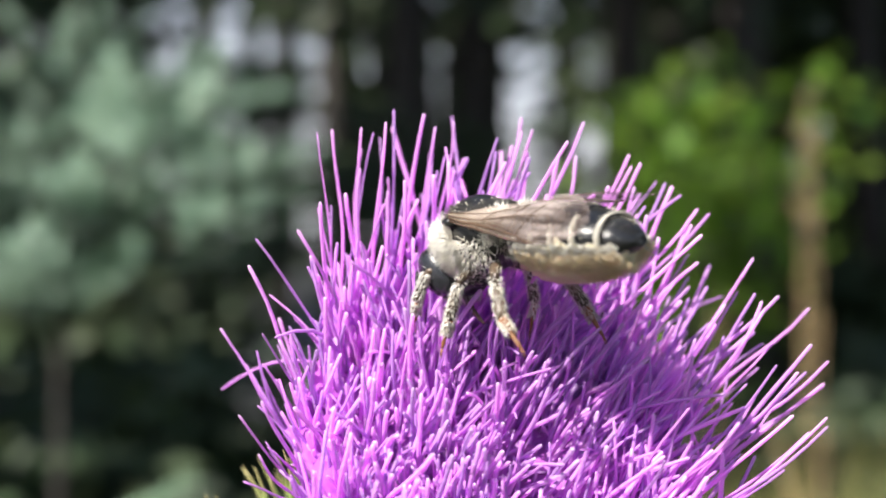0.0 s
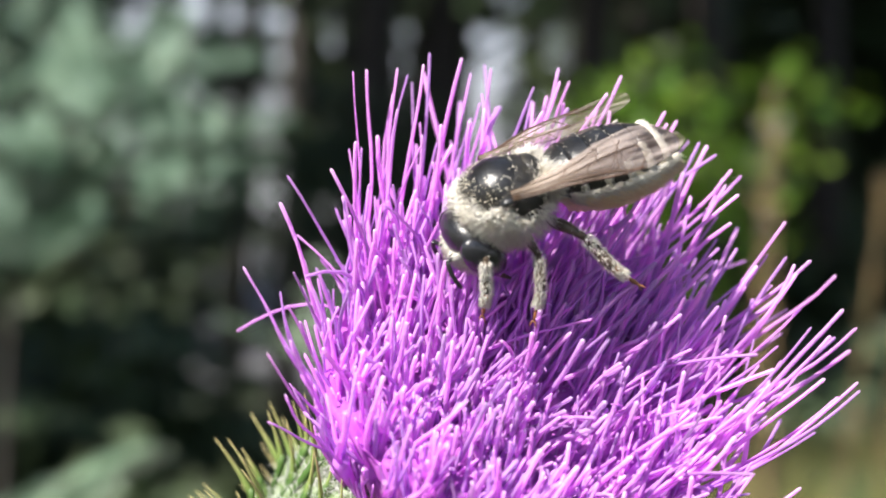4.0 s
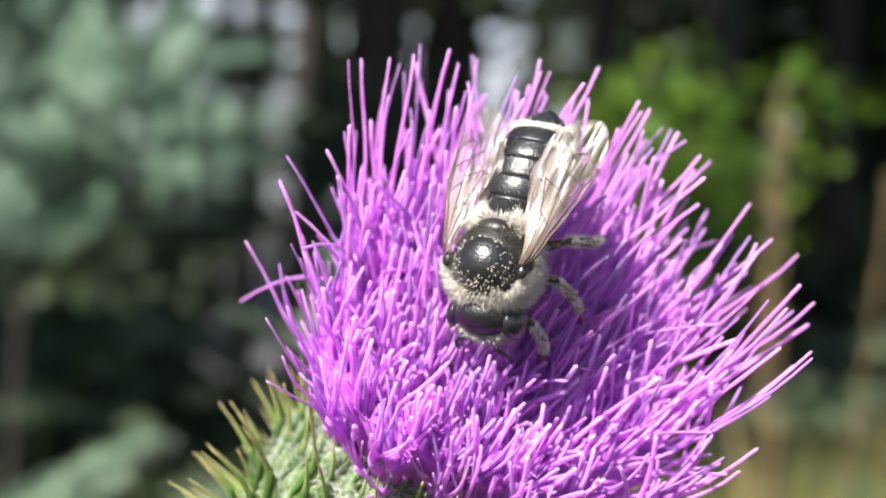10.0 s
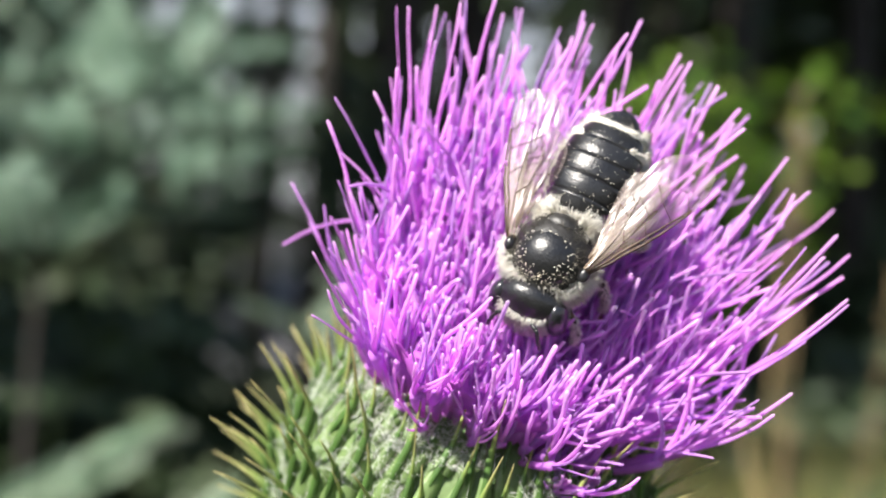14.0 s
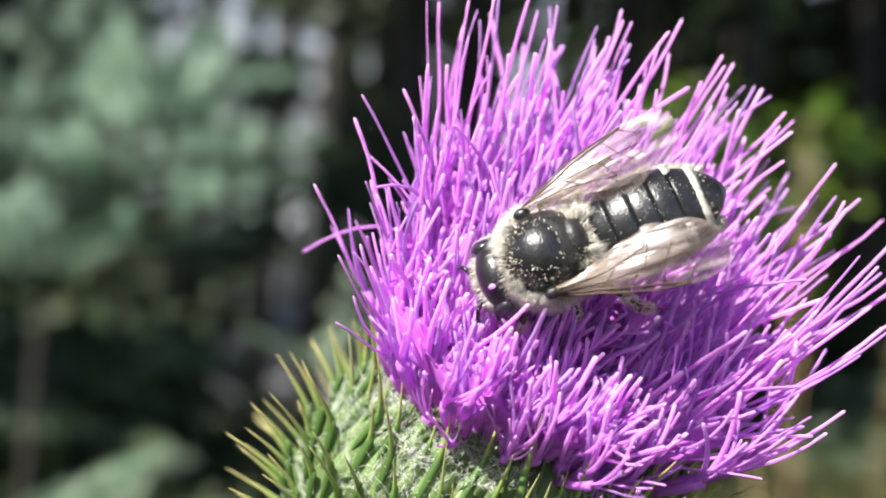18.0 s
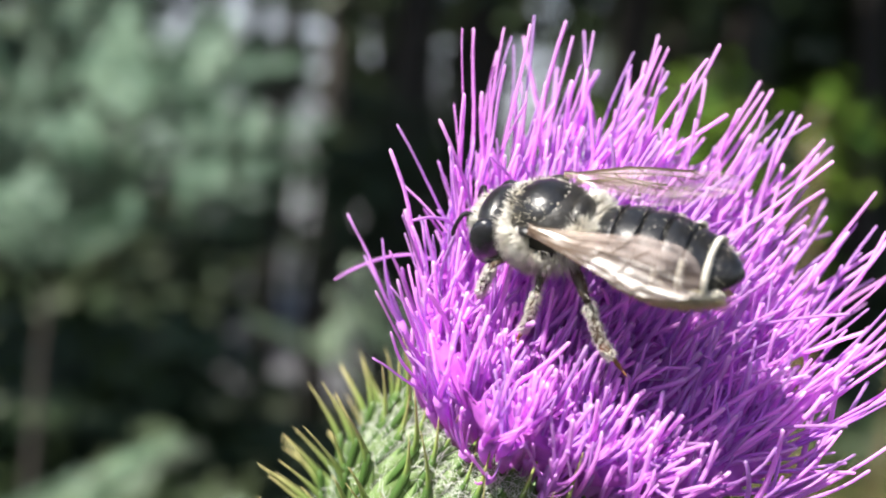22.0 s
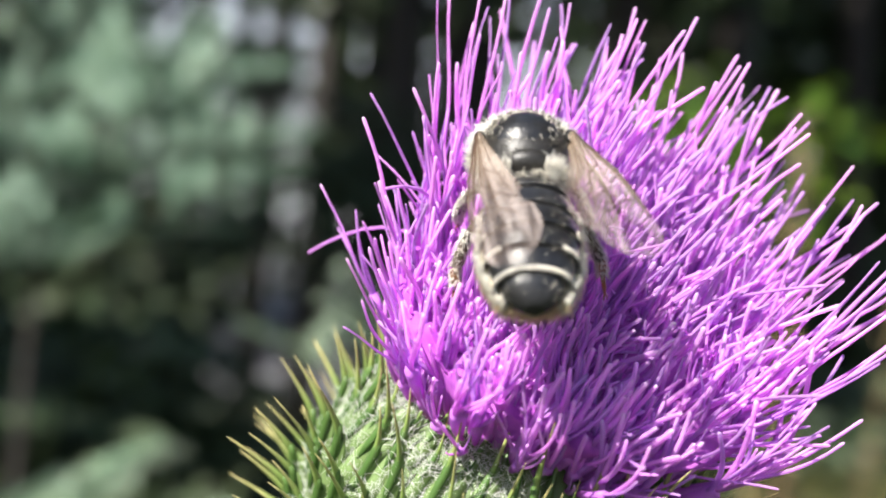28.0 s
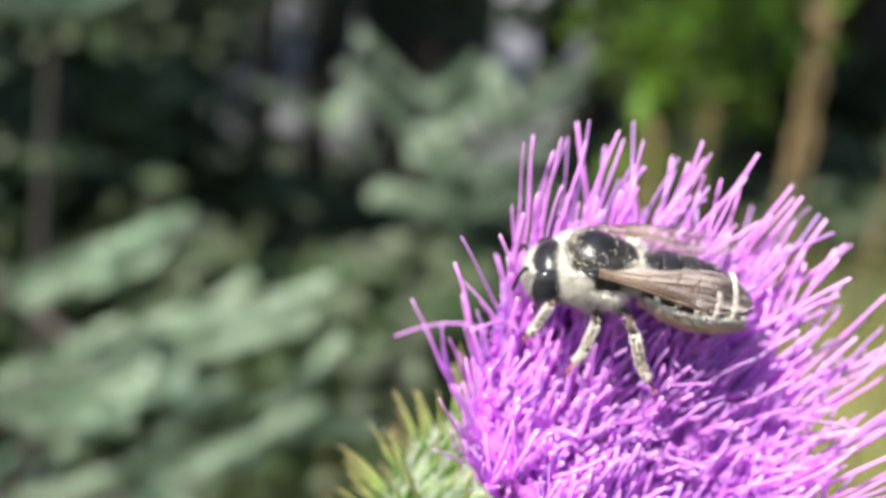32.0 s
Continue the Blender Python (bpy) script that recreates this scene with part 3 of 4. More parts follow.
def fur(shape, rng, count, where, length, width, lean, spread=0.5):
    """Hairs on a surface: where() gives a root and its outward direction; lean is the way the coat lies."""
    for _ in range(count):
        p, n = where(rng)
        d = (n + Vector(lean) + Vector((rng.uniform(-1, 1), rng.uniform(-1, 1), rng.uniform(-1, 1))) * spread).normalized()
        ln = length * rng.uniform(0.6, 1.2)
        shape.hair(p, p + d * ln, width, d.orthogonal() * ln * rng.uniform(-0.12, 0.12))


def egg(centre, radii, test=None):
    def where(rng):
        while True:
            n = Vector((rng.gauss(0, 1), rng.gauss(0, 1), rng.gauss(0, 1))).normalized()
            p = Vector(centre) + Vector((n.x * radii[0], n.y * radii[1], n.z * radii[2]))
            if test is None or test(n):
                return p, Vector((n.x / radii[0], n.y / radii[1], n.z / radii[2])).normalized()
    return where


def tufted(p):
    """Lumps of matted hair."""
    return p * (0.97 + 0.13 * noise.noise(p * 2.6) + 0.08 * noise.noise(p * 6.5))


ABDOMEN = [  # y, half width, up, down, z of the tergite rows, from the waist to the tip
    (-2.2, 0.8, 0.7, 0.5, -0.1), (-2.7, 1.65, 1.3, 0.9, -0.1), (-3.6, 2.15, 1.6, 1.35, -0.15), (-4.9, 2.36, 1.72, 1.6, -0.25), (-6.1, 2.36, 1.7, 1.65, -0.35),
    (-7.2, 2.18, 1.52, 1.5, -0.45), (-8.1, 1.82, 1.22, 1.2, -0.55), (-8.9, 1.42, 0.95, 0.9, -0.65), (-9.5, 0.92, 0.6, 0.5, -0.75), (-9.9, 0.28, 0.2, 0.16, -0.8)]


def girth(y):
    for a, b in zip(ABDOMEN, ABDOMEN[1:]):
        if b[0] <= y <= a[0]:
            k = (a[0] - y) / (a[0] - b[0])
            return [p + (q - p) * k for p, q in zip(a, b)]
    return ABDOMEN[-1]


def tergite(y0, y1):
    """A back plate from y0 to y1, its hind edge standing a little proud."""
    s = Shape()
    rows = []
    for i in range(7):
        y = y0 + (y1 - y0) * i / 6
        _, w, u, d, z = girth(y)
        k = 1.0 + 0.03 * (i / 6) - 0.045 * math.exp(-((i - 0.3) / 1.2) ** 2)
        rows.append((y, w * k, u * k, d * k, z))
    rows.append((y1 + 0.05, rows[-1][1] * 0.9, rows[-1][2] * 0.9, rows[-1][3] * 0.9, rows[-1][4]))
    s.loft(list(reversed(rows)), 28)
    return s


def wing_outline(length, width, hind=False):
    """Points round a wing that lies along -y from its root, its fore edge on the outer side (+x)."""
    pts = []
    for i in range(25):
        t = i / 24
        end = math.sqrt(max(0.015, 1 - (max(0.0, t - 0.66) / 0.345) ** 2))
        fore = width * (0.10 + 0.40 * math.sin(min(1, t * 1.2) * math.pi / 2)) * (0.25 + 0.75 * end)
        back = width * (0.06 + 0.58 * math.sin(min(1.0, t * 1.1) * math.pi / 2) ** 1.5) * (end if t > 0.66 else 1.0) - 0.12 * width * (1 - end)
        pts.append((t, fore, -back))
    return pts


def wing(name, side, length, width, root, yaw, tilt, roll):
    """A veined membrane; side +1 is the bee's right."""
    s, v = Shape(), Shape()
    out = wing_outline(length, width)

    def at(t, k, lift=0.0):
        _, f, b = out[min(24, int(round(t * 24)))]
        x = b + (f - b) * k
        z = 0.22 * math.sin(k * math.pi) + 0.10 * math.sin(t * 9 + k * 5) - 0.25 * t * t + lift
        return Vector((side * x, -t * length, z))

    cols = 8
    for lift in (0.012, -0.012):
        base = len(s.v)
        for i in range(25):
            for k in range(cols + 1):
                s.v.append(at(i / 24, k / cols, lift))
                s.a.append(i / 24)
        for i in range(24):
            for k in range(cols):
                a = base + i * (cols + 1) + k
                q = (a, a + 1, a + cols + 2, a + cols + 1)
                s.f.append(q if lift > 0 else tuple(reversed(q)))
    lines = [[(0, 0.9), (0.3, 0.98), (0.55, 0.98), (0.72, 0.97)], [(0, 0.75), (0.3, 0.85), (0.55, 0.9), (0.72, 0.97)],
             [(0, 0.6), (0.28, 0.6), (0.5, 0.55), (0.74, 0.52)], [(0.0, 0.35), (0.3, 0.32), (0.55, 0.18)], [(0.28, 0.6), (0.34, 0.32)],
             [(0.5, 0.55), (0.55, 0.18)], [(0.4, 0.87), (0.46, 0.57)], [(0.58, 0.9), (0.62, 0.54), (0.68, 0.3)], [(0.7, 0.96), (0.78, 0.72), (0.74, 0.52)]]
    for n, line in enumerate(lines):
        pts = []
        for (t0, k0), (t1, k1) in zip(line, line[1:]):
            for j in range(4):
                pts.append(at(t0 + (t1 - t0) * j / 4, k0 + (k1 - k0) * j / 4, 0.02))
        pts.append(at(*line[-1], 0.02))
        r = 0.06 if n < 2 else 0.03
        v.tube(pts, [r] * len(pts), 4)
    m = pose(side * root[0] * MM, root[1] * MM, root[2] * MM, 0, 0, 0) @ pose(0, 0, 0, tilt, side * roll, side * yaw)
    ob = part(name, s, WING, bee, "smoky transparent wing", m=m)
    part("vein_net", v, VEIN, ob, "brown wing veins")
    return ob


def leg(name, joints, thick, rng, coat):
    """Femur, tibia and tarsus through four joints, with a coat of short hairs."""
    root = Vector(joints[0])
    hip, knee, ankle, toe = (Vector(j) - root for j in joints)
    s = Shape()
    s.tube(bezier(hip, (hip + knee) / 2 + Vector((0, 0, 0.15)), knee, 6), [thick * k for k in (0.6, 0.95, 1.05, 1.0, 0.85, 0.7, 0.6)], 9)
    femur = part(name, s, LEG, bee, m=Matrix.Translation(root * MM))
    t = Shape()
    t.tube([knee + (ankle - knee) * k for k in (0, .15, .4, .7, .92, 1)], [thick * k for k in (0.5, 0.7, 0.9, 1.05, 1.0, 0.7)], 9)
    part("tibia", t, LEG, femur)
    f = Shape()
    steps = [ankle + (toe - ankle) * (k / 10) for k in range(11)]
    f.tube(steps, [thick * k for k in (0.62, 0.85, 0.85, 0.8, 0.62, 0.4, 0.44, 0.34, 0.4, 0.3, 0.24)], 8)
    d = (toe - ankle).normalized()
    o = d.orthogonal().normalized()
    for sg in (1, -1):
        f.tube(bezier(toe, toe + d * 0.25 + o * 0.2 * sg, toe + d * 0.4 + o * 0.18 * sg - Vector((0, 0, 0.12)), 3), [0.06, 0.05, 0.04, 0.01], 4)
    part("tarsus", f, TARSUS, femur, "reddish brown tarsus")
    h = Shape()
    for a, b, n, ln in ((hip, knee, 60, 0.32), (knee, ankle, coat, 0.34), (ankle, steps[5], coat * 0.8, 0.28)):
        d = (b - a).normalized()
        for _ in range(int(n)):
            k = rng.random()
            q = (d.orthogonal().normalized()).copy()
            q.rotate(Matrix.Rotation(rng.uniform(0, 6.283), 3, d))
            p = a + (b - a) * k + q * thick * 0.75
            h.hair(p, p + (q * 0.8 + d * 0.7).normalized() * ln * rng.uniform(0.5, 1.1), 0.026)
    part("leg_fur", h, FUR, femur, "pale hairs dusted with pollen")
    return femur


def make_bee():
    rng = random.Random(5)
    # thorax
    th = Shape()
    th.blob((0, 0, 0), (2.35, 2.5, 2.05), 16, 24)
    thorax = part("thorax", th, DULL, bee, "black pitted thorax")
    sc = Shape()
    sc.blob((0, 0.35, 0.62), (1.98, 1.9, 1.6), 16, 24)
    part("scutum", sc, CHITIN, thorax, "glossy black back shield")
    su = Shape()
    su.blob((0, -1.45, 0.95), (1.25, 0.75, 0.85), 10, 18)
    part("scutellum", su, DULL, thorax)
    for sg in (-1, 1):
        tg = Shape()
        tg.blob((sg * 2.3, 0.55, 1.0), (0.34, 0.48, 0.26), 8, 12)
        part("tegula", tg, CHITIN, thorax, "shiny black wing cap")
    f = Shape()
    for sg in (-1, 1):
        f.blob((sg * 1.25, 0.95, -0.4), (1.18, 1.28, 1.32), 20, 28, bend=tufted)
    fur(f, rng, 6800, egg((0, 0, -0.1), (2.3, 2.45, 1.95), lambda n: -0.7 < n.z < 0.35 - 0.3 * (n.y < 0.2) and abs(n.x) > 0.25 and (n.y > 0.05 or rng.random() < 0.15 and n.y > -0.6)), 0.95, 0.028, (0, 0, -0.15), 0.5)
    fur(f, rng, 1700, egg((0, 0, 0.1), (2.2, 2.5, 1.95), lambda n: abs(n.y) > 0.7 and n.z < 0.5), 0.6, 0.029, (0, 0, 0.15), 0.4)
    fur(f, rng, 1500, egg((0, -1.9, 0.2), (1.75, 0.7, 1.0), lambda n: abs(n.x) > 0.45 and n.z > -0.4), 0.85, 0.029, (0, -0.2, 0.35), 0.35)
    part("side_fur", f, FUR, thorax, "white shaggy fur on the flanks")
    f = Shape()
    fur(f, rng, 900, egg((0, 0.2, 0.5), (2.05, 2.1, 1.7), lambda n: n.z > 0.0 and (n.x ** 2 + n.y ** 2 > 0.5)), 0.38, 0.017, (0, 0, 0), 0.6)
    part("back_fur", f, DARKFUR, thorax)
    po = Shape()
    for _ in range(420):
        n = Vector((rng.gauss(0, 1), rng.gauss(0, 1) + 0.35, abs(rng.gauss(0, 1)))).normalized()
        if n.x ** 2 + n.y ** 2 > 0.3:
            sz = rng.uniform(0.015, 0.045)
            po.blob((n.x * 1.99, 0.35 + n.y * 1.91, 0.62 + n.z * 1.61), (sz, sz, sz), 3, 5)
    tagged(part("pollen", po, POLLEN, thorax, "pale pollen grains"), kind="stuff")
    # head
    hd = Shape()
    hd.blob((0, 3.6, -0.5), (2.25, 1.32, 1.95), 16, 24)
    head = part("head", hd, CHITIN, bee, "broad black head", m=pose(0, 0.0012, -0.0002, -16, 0, 0) @ pose(0, -0.0019, 0))
    for sg in (-1, 1):
        e = Shape()
        e.blob((sg * 1.72, 3.8, -0.6), (0.68, 0.98, 1.5), 12, 18, Matrix.Rotation(radians(-12 * sg), 3, "Z"))
        part("eye", e, EYE, head, "large dark oval eye")
        an = Shape()
        an.tube([(sg * 0.5, 4.6, -0.1), (sg * 0.8, 5.0, 0.2), (sg * 1.2, 5.2, 0.55)], [0.13, 0.12, 0.12], 7)
        pts = bezier((sg * 1.2, 5.2, 0.55), (sg * 1.5, 5.6, 0.3), (sg * 1.7, 5.9, -0.8), 10)
        an.tube(pts, [0.12 + 0.015 * (i % 2) for i in range(10)] + [0.07], 7)
        part("antenna", an, CHITIN, head, "elbowed black antenna")
        md = Shape()
        md.tube([(sg * 1.0, 4.1, -1.75), (sg * 0.75, 4.5, -2.2), (sg * 0.15, 4.75, -2.35)], [0.42, 0.36, 0.12], 7, flat=0.6)
        part("mandible", md, CHITIN, head)
        oc = Shape()
        oc.blob((sg * 0.4, 3.5, 1.30), (0.13, 0.13, 0.1), 5, 8)
        part("ocellus", oc, EYE, head)
    tongue = Shape()
    tongue.tube([(0, 4.3, -1.9), (0, 4.6, -2.9), (0, 4.4, -4.0)], [0.3, 0.2, 0.08], 6)
    part("tongue", tongue, LEG, head)
    f = Shape()
    fur(f, rng, 1900, egg((0, 3.65, -0.5), (1.7, 1.3, 1.85), lambda n: n.y > 0.3 and abs(n.x) < 0.75 and n.z < 0.5), 0.62, 0.03, (0, 0.2, -0.5), 0.5)
    fur(f, rng, 700, egg((0, 3.4, -0.45), (2.1, 1.15, 1.85), lambda n: n.y < -0.3 and n.z < 0.6), 0.4, 0.02, (0, 0, 0.2), 0.4)
    part("face_fur", f, FUR, head, "white hairs on the face")
    # abdomen
    cuts = [-2.3, -3.5, -4.75, -6.0, -7.2, -8.35, -9.9]
    first = None
    for i, (a, b) in enumerate(zip(cuts, cuts[1:])):
        ob = part("abdomen" if first is None else "tergite", tergite(a, b), CHITIN, first or bee, "black shiny abdomen in plates" if first is None else "")
        first = first or ob
    dust = Shape()
    for _ in range(330):
        y, ang = rng.uniform(-9.4, -2.8), rng.uniform(0.1, 3.04)
        _, w, u, d, z = girth(y)
        sz = rng.uniform(0.012, 0.034)
        dust.blob((w * 1.02 * math.cos(ang), y, z + u * 1.02 * math.sin(ang)), (sz, sz, sz), 3, 5)
    tagged(part("pollen", dust, POLLEN, first, "pale pollen grains"), kind="stuff")
    for i, y in enumerate(cuts[1:-1]):
        s = Shape()
        _, w, u, d, z = girth(y + 0.12)
        for _ in range(900 if i > 2 else 760):
            ang = rng.uniform(-0.35, math.pi + 0.35)
            if i < 4 and abs(ang - math.pi / 2) < (1.45, 1.35, 1.1, 0.7)[i]:
                continue
            p = Vector((w * 1.03 * math.cos(ang), y + rng.uniform(0.0, 0.14), z + u * 1.03 * math.sin(ang)))
            n = Vector((math.cos(ang) * 0.25, -1, math.sin(ang) * 0.25)) + Vector((rng.uniform(-.3, .3), 0, rng.uniform(-.3, .3)))
            s.hair(p, p + n.normalized() * rng.uniform(0.18, 0.32) * (1 + 0.35 * abs(math.cos(ang)) ** 2), 0.024)
        part("hair_band", s, BAND, first, "narrow white hair band")
    s = Shape()
    s.blob((0, -5.9, -1.05), (2.5, 3.5, 1.8), 22, 30, bend=tufted)

    def belly(r):
        y = r.uniform(-9.0, -3.2)
        _, w, u, d, z = girth(y)
        ang = r.uniform(math.pi * 1.1, math.pi * 1.9)
        n = Vector((math.cos(ang), -0.1, math.sin(ang)))
        return Vector((w * 1.04 * math.cos(ang), y, z + d * 1.1 * math.sin(ang))), n
    fur(s, rng, 6200, belly, 0.85, 0.03, (0, -1.0, -0.35), 0.25)
    part("scopa", s, SCOPA, first, "dense yellow pollen brush under the abdomen")
    s = Shape()

    def flank(r):
        y = r.uniform(-9.0, -2.8)
        _, w, u, d, z = girth(y)
        ang = r.choice((r.uniform(-0.65, -0.1), math.pi - r.uniform(-0.65, -0.1)))
        return Vector((w * math.cos(ang), y, z + u * math.sin(ang))), Vector((math.cos(ang), 0, math.sin(ang)))
    fur(s, rng, 3400, flank, 0.66, 0.03, (0, -0.9, 0), 0.4)
    part("flank_fur", s, FUR, first, "white fringe along the flanks")
    legs = {}
    for sg, nm in ((-1, "left"), (1, "right")):
        legs[nm, 0] = leg("fore_leg", [(sg * 1.0, 1.5, -1.5), (sg * 2.5, 2.5, -1.6), (sg * 2.9, 3.2, -3.1), (sg * 2.6, 3.9, -4.3)], 0.27, rng, 380)
        legs[nm, 1] = leg("middle_leg", [(sg * 1.2, 0.1, -1.6), (sg * 2.9, -0.1, -2.2), (sg * 3.4, 0.2, -4.1), (sg * 3.4, 0.8, -5.7)], 0.28, rng, 420)
        legs[nm, 2] = leg("hind_leg", [(sg * 1.2, -1.4, -1.5), (sg * 2.8, -2.8, -2.4), (sg * 3.6, -3.6, -4.3), (sg * 3.7, -4.6, -5.9)], 0.32, rng, 340)
    wings = {}
    for sg, nm in ((-1, "left"), (1, "right")):
        wings[nm, "fore"] = wing("fore_wing", sg, 9.2, 3.2, (2.3, 0.35, 1.25), 0, 0, 0)
        wings[nm, "hind"] = wing("hind_wing", sg, 6.4, 2.3, (2.2, -0.35, 1.05), 0, 0, 0)
    return wings, legs, head


wings, legs, bee_head = make_bee()

# ---- spruce, wood and meadow behind ----
def twig(v, f, root, way, length, rng, size=1.0, count=130):
    """A spruce twig: needles all round a shoot, slanting forward."""
    way = way.normalized()
    u = way.orthogonal().normalized()
    w = way.cross(u)
    for i in range(count):
        k = (i + rng.random()) / count
        ang = i * 2.4 + rng.random()
        o = u * math.cos(ang) + w * math.sin(ang)
        p = root + way * length * k
        ln = 0.019 * size * (1.05 - 0.45 * k) * rng.uniform(0.8, 1.15)
        tip = p + (o * 0.85 + way * 0.6).normalized() * ln
        side = o.cross(way) * 0.0016 * size
        n = len(v)
        v.extend((p - side, p + side, tip + side * 0.4, tip - side * 0.4))
        f.append((n, n + 1, n + 2, n + 3))


def mesh_of(name, v, f, material, smooth=False):
    me = bpy.data.meshes.new(name)
    me.from_pydata([tuple(p) for p in v], [], f)
    me.materials.append(material)
    me.update()
    return me


def spruce(x, y, height, spread, seed, label, low=0.1, whorls=9, per=6, size=1.0, count=130, boughs=(), needle=None):
    rng = random.Random(seed)
    needle = needle or NEEDLE
    base = Vector((x, y, -0.05))
    t = thing("spruce", label, "tree", Matrix.Translation(base), group="young spruces")
    s = Shape()
    s.tube([(0, 0, height * k) for k in (0, 0.25, 0.5, 0.75, 1.0)], [0.011 * height * k for k in (1, 0.8, 0.55, 0.3, 0.05)], 9)
    part("trunk", s, BARK, t, "thin grey-brown trunk", 1.0)
    v, f = [], []

    def bough(h, end, limbs):
        """A limb from the trunk at height h to its end, with needled twigs on both sides."""
        a = Vector((0, 0, h))
        ln = (end - a).length
        line = bezier(a, (a + end) / 2 - Vector((0, 0, 0.08 * ln)), end, 8)
        limbs.tube(line, [0.009 - 0.0008 * q for q in range(9)], 5)
        for q in range(3, 9):
            d = (line[q] - line[q - 1]).normalized()
            if q == 8:
                twig(v, f, line[q] - d * 0.09, d, 0.13 * size, rng, size, count)
                continue
            if rng.random() < 0.42:
                continue
            for sg in (1, -1):
                sd = (d * 0.75 + d.cross(Vector((0, 0, 1))) * sg * 0.8 + Vector((0, 0, rng.uniform(-0.15, 0.25)))).normalized()
                tl = (0.05 + 0.10 * (9 - q) / 9 * min(1, ln)) * size * rng.uniform(0.8, 1.3)
                twig(v, f, line[q], sd, tl + 0.04, rng, size, count)

    for wv in range(whorls):
        level = height * (low + (0.97 - low) * wv / whorls)
        step = height * (0.97 - low) / whorls
        for j in range(per):
            ang = 2 * math.pi * (j + rng.random() * 0.7) / per + wv
            out = Vector((math.cos(ang), math.sin(ang), 0))
            h = min(level + step * rng.uniform(-0.6, 0.6), height * 0.98)
            reach = (spread * (1 - (h / height)) ** 0.8 + 0.06) * rng.uniform(0.8, 1.15)
            limbs = Shape()
            bough(h, Vector((0, 0, h + rng.uniform(-0.12, 0.32) * reach)) + out * reach, limbs)
            part("limb", limbs, BARK, t, scale=1.0)
    for end in boughs:
        limbs = Shape()
        bough(min(end[2] - 0.03, height * 0.95), Vector(end) - base, limbs)
        part("limb", limbs, BARK, t, scale=1.0)
    tagged(part("needles", mesh_of("needles", v, f, needle), needle, t, "blue-green spruce needles" if needle is NEEDLE else "pale green young needles"), kind="stuff")
    return t


spruce(-0.40, 1.14, 1.36, 0.42, 21, "young blue-green spruce with soft needled branches", 0.05, 1, 5, 0.9, 80,
       [(-0.29, 1.05, 1.255), (-0.35, 1.1, 1.285), (-0.38, 1.08, 1.275), (-0.46, 1.1, 1.25), (-0.158, 1.0, 1.19), (-0.207, 1.05, 1.255), (-0.25, 0.98, 1.21),
        (-0.18, 0.98, 1.14), (-0.30, 1.0, 1.15), (-0.376, 0.98, 1.20), (-0.34, 0.95, 1.09), (-0.43, 0.97, 1.12),
        (-0.27, 1.12, 1.26), (-0.42, 1.0, 1.17), (-0.48, 1.02, 1.20)])
spruce(-0.30, 0.50, 1.03, 0.08, 22, "small pale spruce sapling beside the thistle", 0.2, 1, 3, 0.68, 170,
       [(-0.112, 0.505, 0.984), (-0.083, 0.508, 0.938), (-0.13, 0.49, 0.915), (-0.09, 0.42, 0.885), (-0.125, 0.40, 0.86), (-0.05, 0.55, 0.88)], PALENEEDLE)
spruce(0.0, 0.96, 1.04, 0.30, 25, "low spruce sapling in the meadow", 0.1, 1, 4, 0.68, 140,
       [(0.075, 0.828, 1.063), (-0.019, 0.83, 1.038), (-0.09, 0.86, 1.01), (0.03, 0.80, 0.985)], PALENEEDLE)


def forest_tree(x, y, height, radius, trunk_r, bare, seed, leaves, leaf=1.0, label="tall dark conifer in the shade of the wood", name="forest_tree", group="trees of the wood"):
    rng = random.Random(seed)
    t = thing(name, label, "bush" if name == "bush" else "tree", Matrix.Translation((x, y, -0.1)), group=group)
    s = Shape()
    s.tube([(0.1 * leaf ** 2 * math.sin(k * 3 + seed), 0, height * k) for k in (0, 0.2, 0.4, 0.6, 0.8, 1.0)], [trunk_r * k for k in (1.15, 0.95, 0.8, 0.6, 0.4, 0.1)], 10)
    part("trunk", s, BARK, t, "dark bare trunk", 1.0)
    v, f = [], []
    for _ in range(leaves // 12):
        h = bare + (height - bare) * rng.random() ** 0.8
        r = radius * (1.05 - 0.8 * (h - bare) / (height - bare)) * math.sqrt(rng.random())
        ang = rng.uniform(0, 6.283)
        c = Vector((r * math.cos(ang), r * math.sin(ang), h))
        for _ in range(12):
            p = c + Vector((rng.gauss(0, 0.25), rng.gauss(0, 0.25), rng.gauss(0, 0.12))) * leaf
            a = Vector((rng.gauss(0, 1), rng.gauss(0, 1), rng.gauss(0, 0.6))).normalized()
            b = a.orthogonal().normalized()
            n = len(v)
            sz = rng.uniform(0.09, 0.2) * leaf
            v.extend((p - a * sz, p + b * sz * 0.5, p + a * sz, p - b * sz * 0.5))
            f.append((n, n + 1, n + 2, n + 3))
    tagged(part("crown", mesh_of("crown", v, f, FARLEAF), FARLEAF, t, "dark green foliage"), kind="stuff")


